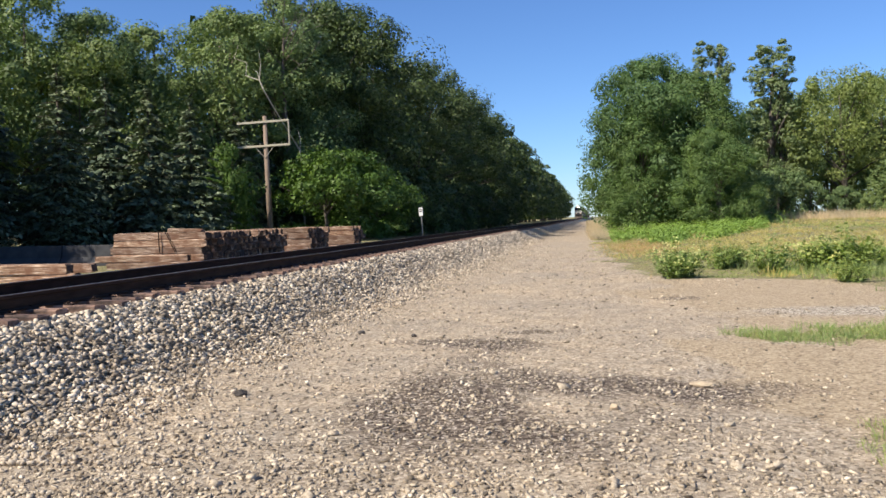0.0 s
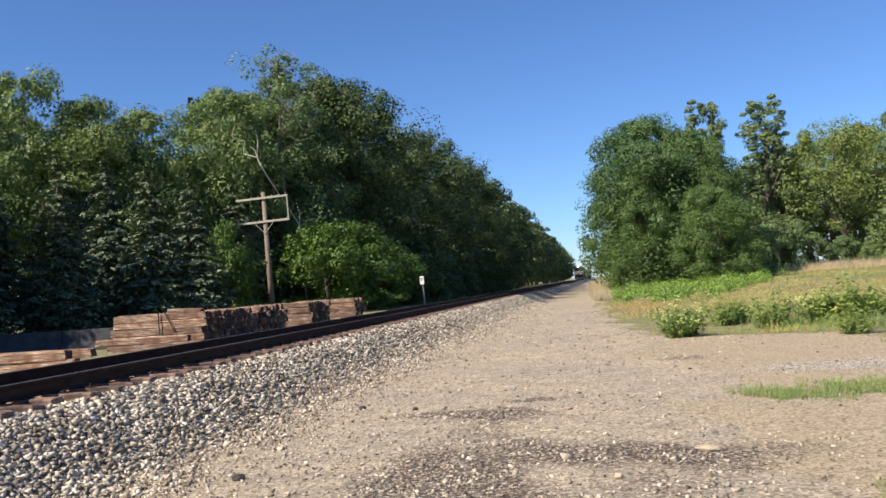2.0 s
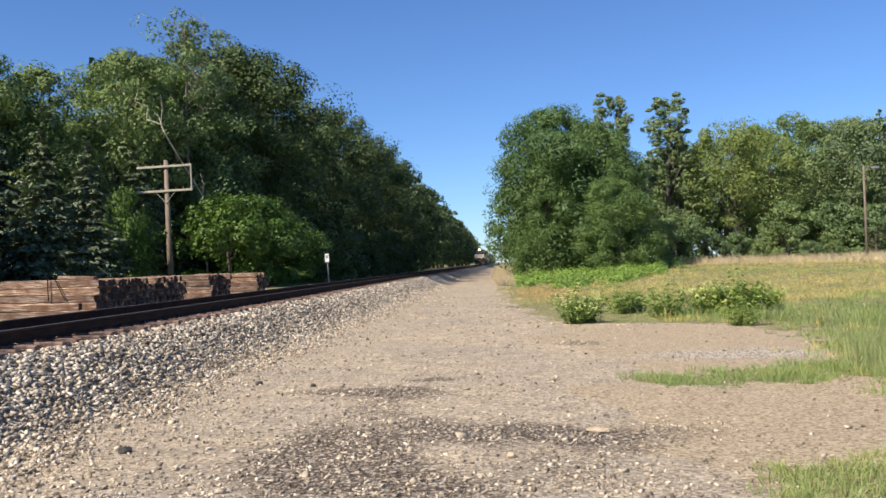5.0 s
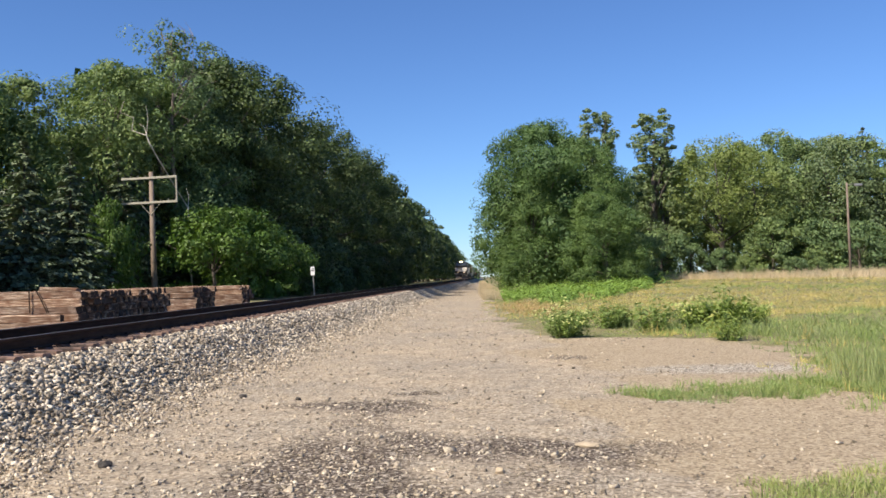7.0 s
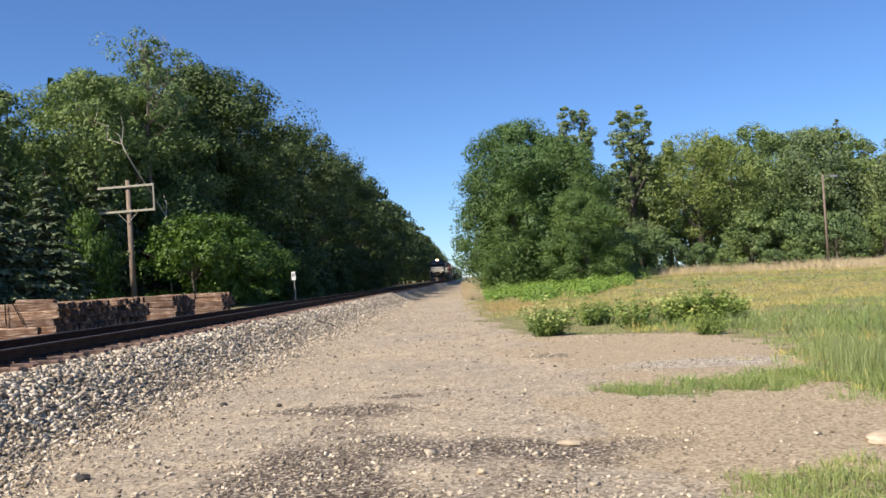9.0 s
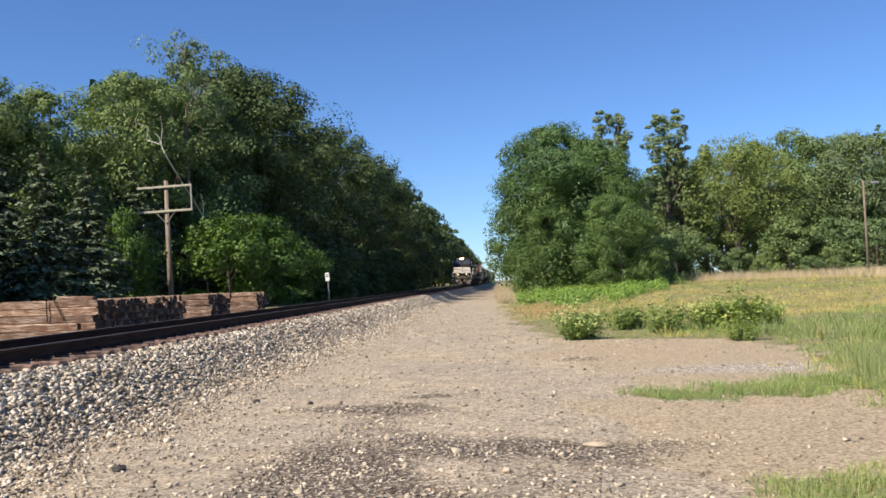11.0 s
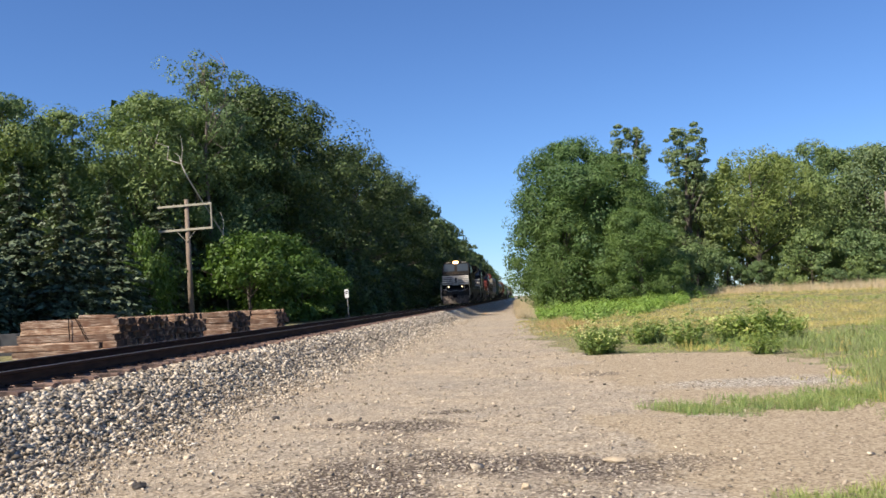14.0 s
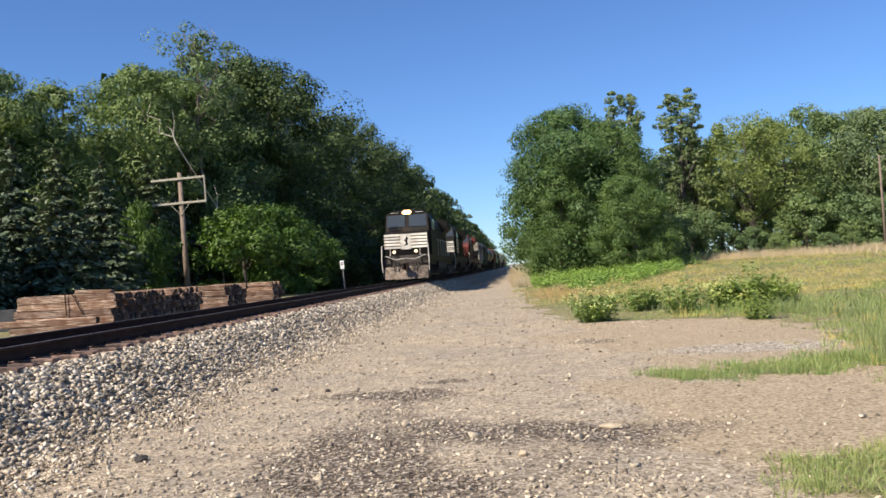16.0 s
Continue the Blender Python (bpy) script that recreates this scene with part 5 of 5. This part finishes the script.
    for ob in [c for c in e.children_recursive if c.type == "MESH"]:
        if ob.data.name not in raised:
            raised.add(ob.data.name)
            for v in ob.data.vertices:
                v.co.z = float(np.interp(v.co.z, LOW_Z, TALL_Z))
    truck(e, 4.1, 3, 2.0)
    truck(e, 18.2, 3, 2.0)
    return e


def hopper(label, paint, L=16.5, H=4.55):
    e = thing("hopper_car", None, label, "rail car", "train")
    b = part("body", Shape().prism([(0.5, 3.9), (0.5, 2.9), (3.0, 1.1), (L - 3.0, 1.1), (L - 0.5, 2.9), (L - 0.5, 3.9)], 0, -1.5, 1.5), paint, e)
    roof = Shape().prism([(-1.5, 3.88), (-1.35, 4.25), (-0.5, H), (0.5, H), (1.35, 4.25), (1.5, 3.88)], 1, 0.5, L - 0.5)
    part("roof", roof, paint, b)
    for k in range(3):
        y0 = 2.6 + k * (L - 5.2) / 3
        part("hopper_bay", Shape().prism([(y0, 1.2), (y0 + 1.2, 0.4), (y0 + 2.1, 0.4), (y0 + (L - 5.2) / 3, 1.2)], 0, -1.2, 1.2), paint, b)
    rib = Shape().box((-0.05, -0.05, 1.6), (0.05, 0.05, 3.9), 0.01).mesh("rib", paint, False)
    for sx in (-1, 1):
        for k in range(14):
            part("rib", rib, paint, b).matrix_basis = pose(sx * 1.53, 0.9 + k * (L - 1.8) / 13, 0)
    part("underframe", Shape().box((-1.3, 0.1, 0.95), (1.3, L - 0.1, 1.15), 0.03), GRIME, e)
    lad = Shape()
    for sx in (-1, 1):
        for k in range(8):
            lad.tube([(sx * 1.45 - 0.2, 0.3, 1.2 + k * 0.35), (sx * 1.45 + 0.15, 0.3, 1.2 + k * 0.35)], [0.015] * 2, 4)
    part("ladder", lad, GRIME, e)
    truck(e, 1.9, 2, 1.75, 0.46)
    truck(e, L - 1.9, 2, 1.75, 0.46)
    return e


def tank_car(label, paint, L=16.5):
    e = thing("tank_car", None, label, "rail car", "train")
    b = part("tank", Shape().tube([(0, 0.55, 2.75), (0, 0.65, 2.75), (0, 1.1, 2.75), (0, L - 1.1, 2.75), (0, L - 0.65, 2.75), (0, L - 0.55, 2.75)], [0.4, 0.95, 1.5, 1.5, 0.95, 0.4], 24), paint, e, smooth=True)
    part("dome", Shape().tube([(0, L / 2, 4.2), (0, L / 2, 4.6), (0, L / 2, 4.66)], [0.5, 0.5, 0.4], 16), paint, b)
    wk = Shape().box((-0.8, L / 2 - 1.5, 4.18), (0.8, L / 2 + 1.5, 4.24), 0.01)
    for sx in (-1, 1):
        wk.tube([(sx * 0.8, L / 2 - 1.5, 4.75), (sx * 0.8, L / 2 + 1.5, 4.75)], [0.02] * 2, 5)
        for k in (-1.5, 0, 1.5):
            wk.tube([(sx * 0.8, L / 2 + k, 4.2), (sx * 0.8, L / 2 + k, 4.75)], [0.02] * 2, 5)
    part("platform", wk, GRIME, b)
    fr = Shape().box((-0.35, 0.1, 0.95), (0.35, L - 0.1, 1.2), 0.03)
    fr.box((-1.45, 0.1, 0.95), (1.45, 0.7, 1.2), 0.03).box((-1.45, L - 0.7, 0.95), (1.45, L - 0.1, 1.2), 0.03)
    for y in (2.0, L - 2.0):
        fr.box((-1.1, y - 0.3, 1.15), (1.1, y + 0.3, 1.7), 0.05)
    part("underframe", fr, GRIME, e)
    truck(e, 1.9, 2, 1.75, 0.46)
    truck(e, L - 1.9, 2, 1.75, 0.46)
    return e


def box_car(label, paint, L=16.8):
    e = thing("box_car", None, label, "rail car", "train")
    b = part("body", Shape().prism([(-1.5, 1.1), (-1.5, 4.1), (-1.2, 4.35), (0, 4.5), (1.2, 4.35), (1.5, 4.1), (1.5, 1.1)], 1, 0.4, L - 0.4), paint, e)
    rib = Shape().box((-0.04, -0.06, 1.15), (0.04, 0.06, 4.05), 0.01).mesh("rib", paint, False)
    for sx in (-1, 1):
        for k in range(16):
            part("rib", rib, paint, b).matrix_basis = pose(sx * 1.52, 0.8 + k * (L - 1.6) / 15, 0)
        part("door", Shape().box((sx * 1.58 - 0.04, L / 2 - 1.5, 1.2), (sx * 1.58 + 0.04, L / 2 + 1.5, 4.0), 0.02), paint, b)
    part("underframe", Shape().box((-1.3, 0.1, 0.85), (1.3, L - 0.1, 1.1), 0.03), GRIME, e)
    truck(e, 1.9, 2, 1.75, 0.46)
    truck(e, L - 1.9, 2, 1.75, 0.46)
    return e


def build_train():
    cars = []
    lead = locomotive("locomotive", "black diesel locomotive with white nose stripes and lit headlights", BLACK_PAINT, True, STRIPE)
    second = locomotive("locomotive", "black trailing diesel locomotive with white cab stripes", BLACK_PAINT, False, STRIPE, True)
    third = locomotive("locomotive", "faded red trailing diesel locomotive", RED_PAINT, False, None)
    y = 0.0
    for e in (lead, second, third):
        cars.append((e, y))
        y += 22.9
    kinds = [hopper("pale grey covered hopper rail car", GREY_CAR), box_car("dull green box car", GREEN_CAR), tank_car("black cylindrical tank car", TANK_BLACK), hopper("oxide brown covered hopper rail car", BROWN_CAR)]
    order = (0, 1, 2, 2, 3, 2, 1, 2, 0, 2, 2, 3, 2, 0, 2, 2)
    used = set()
    for k in order:
        e = kinds[k] if k not in used else copy_thing(kinds[k], pose(0, 0, 0))
        used.add(k)
        cars.append((e, y))
        y += 17.4
    return cars


TRAIN = build_train()


def motions():
    """The train rolls towards the camera at an even speed."""
    times = [0, 0.1, 0.2, 0.4, 0.7] + [1 + 0.5 * k for k in range(29)] + [15.3, 15.6, 15.8, 15.9, 16.0]
    times = sorted(set(times))
    for e, off in TRAIN:
        walk(e, [(t, pose(TRACK_X, FRONT_END + SPEED * (16 - t) + off, RAIL_Z)) for t in times])
    for w, y, r in DRIVEN:
        walk(w, [(k / FPS, pose(0, y, r, math.degrees(SPEED * k / FPS / r) % 360)) for k in range(16 * FPS + 1)])


motions()
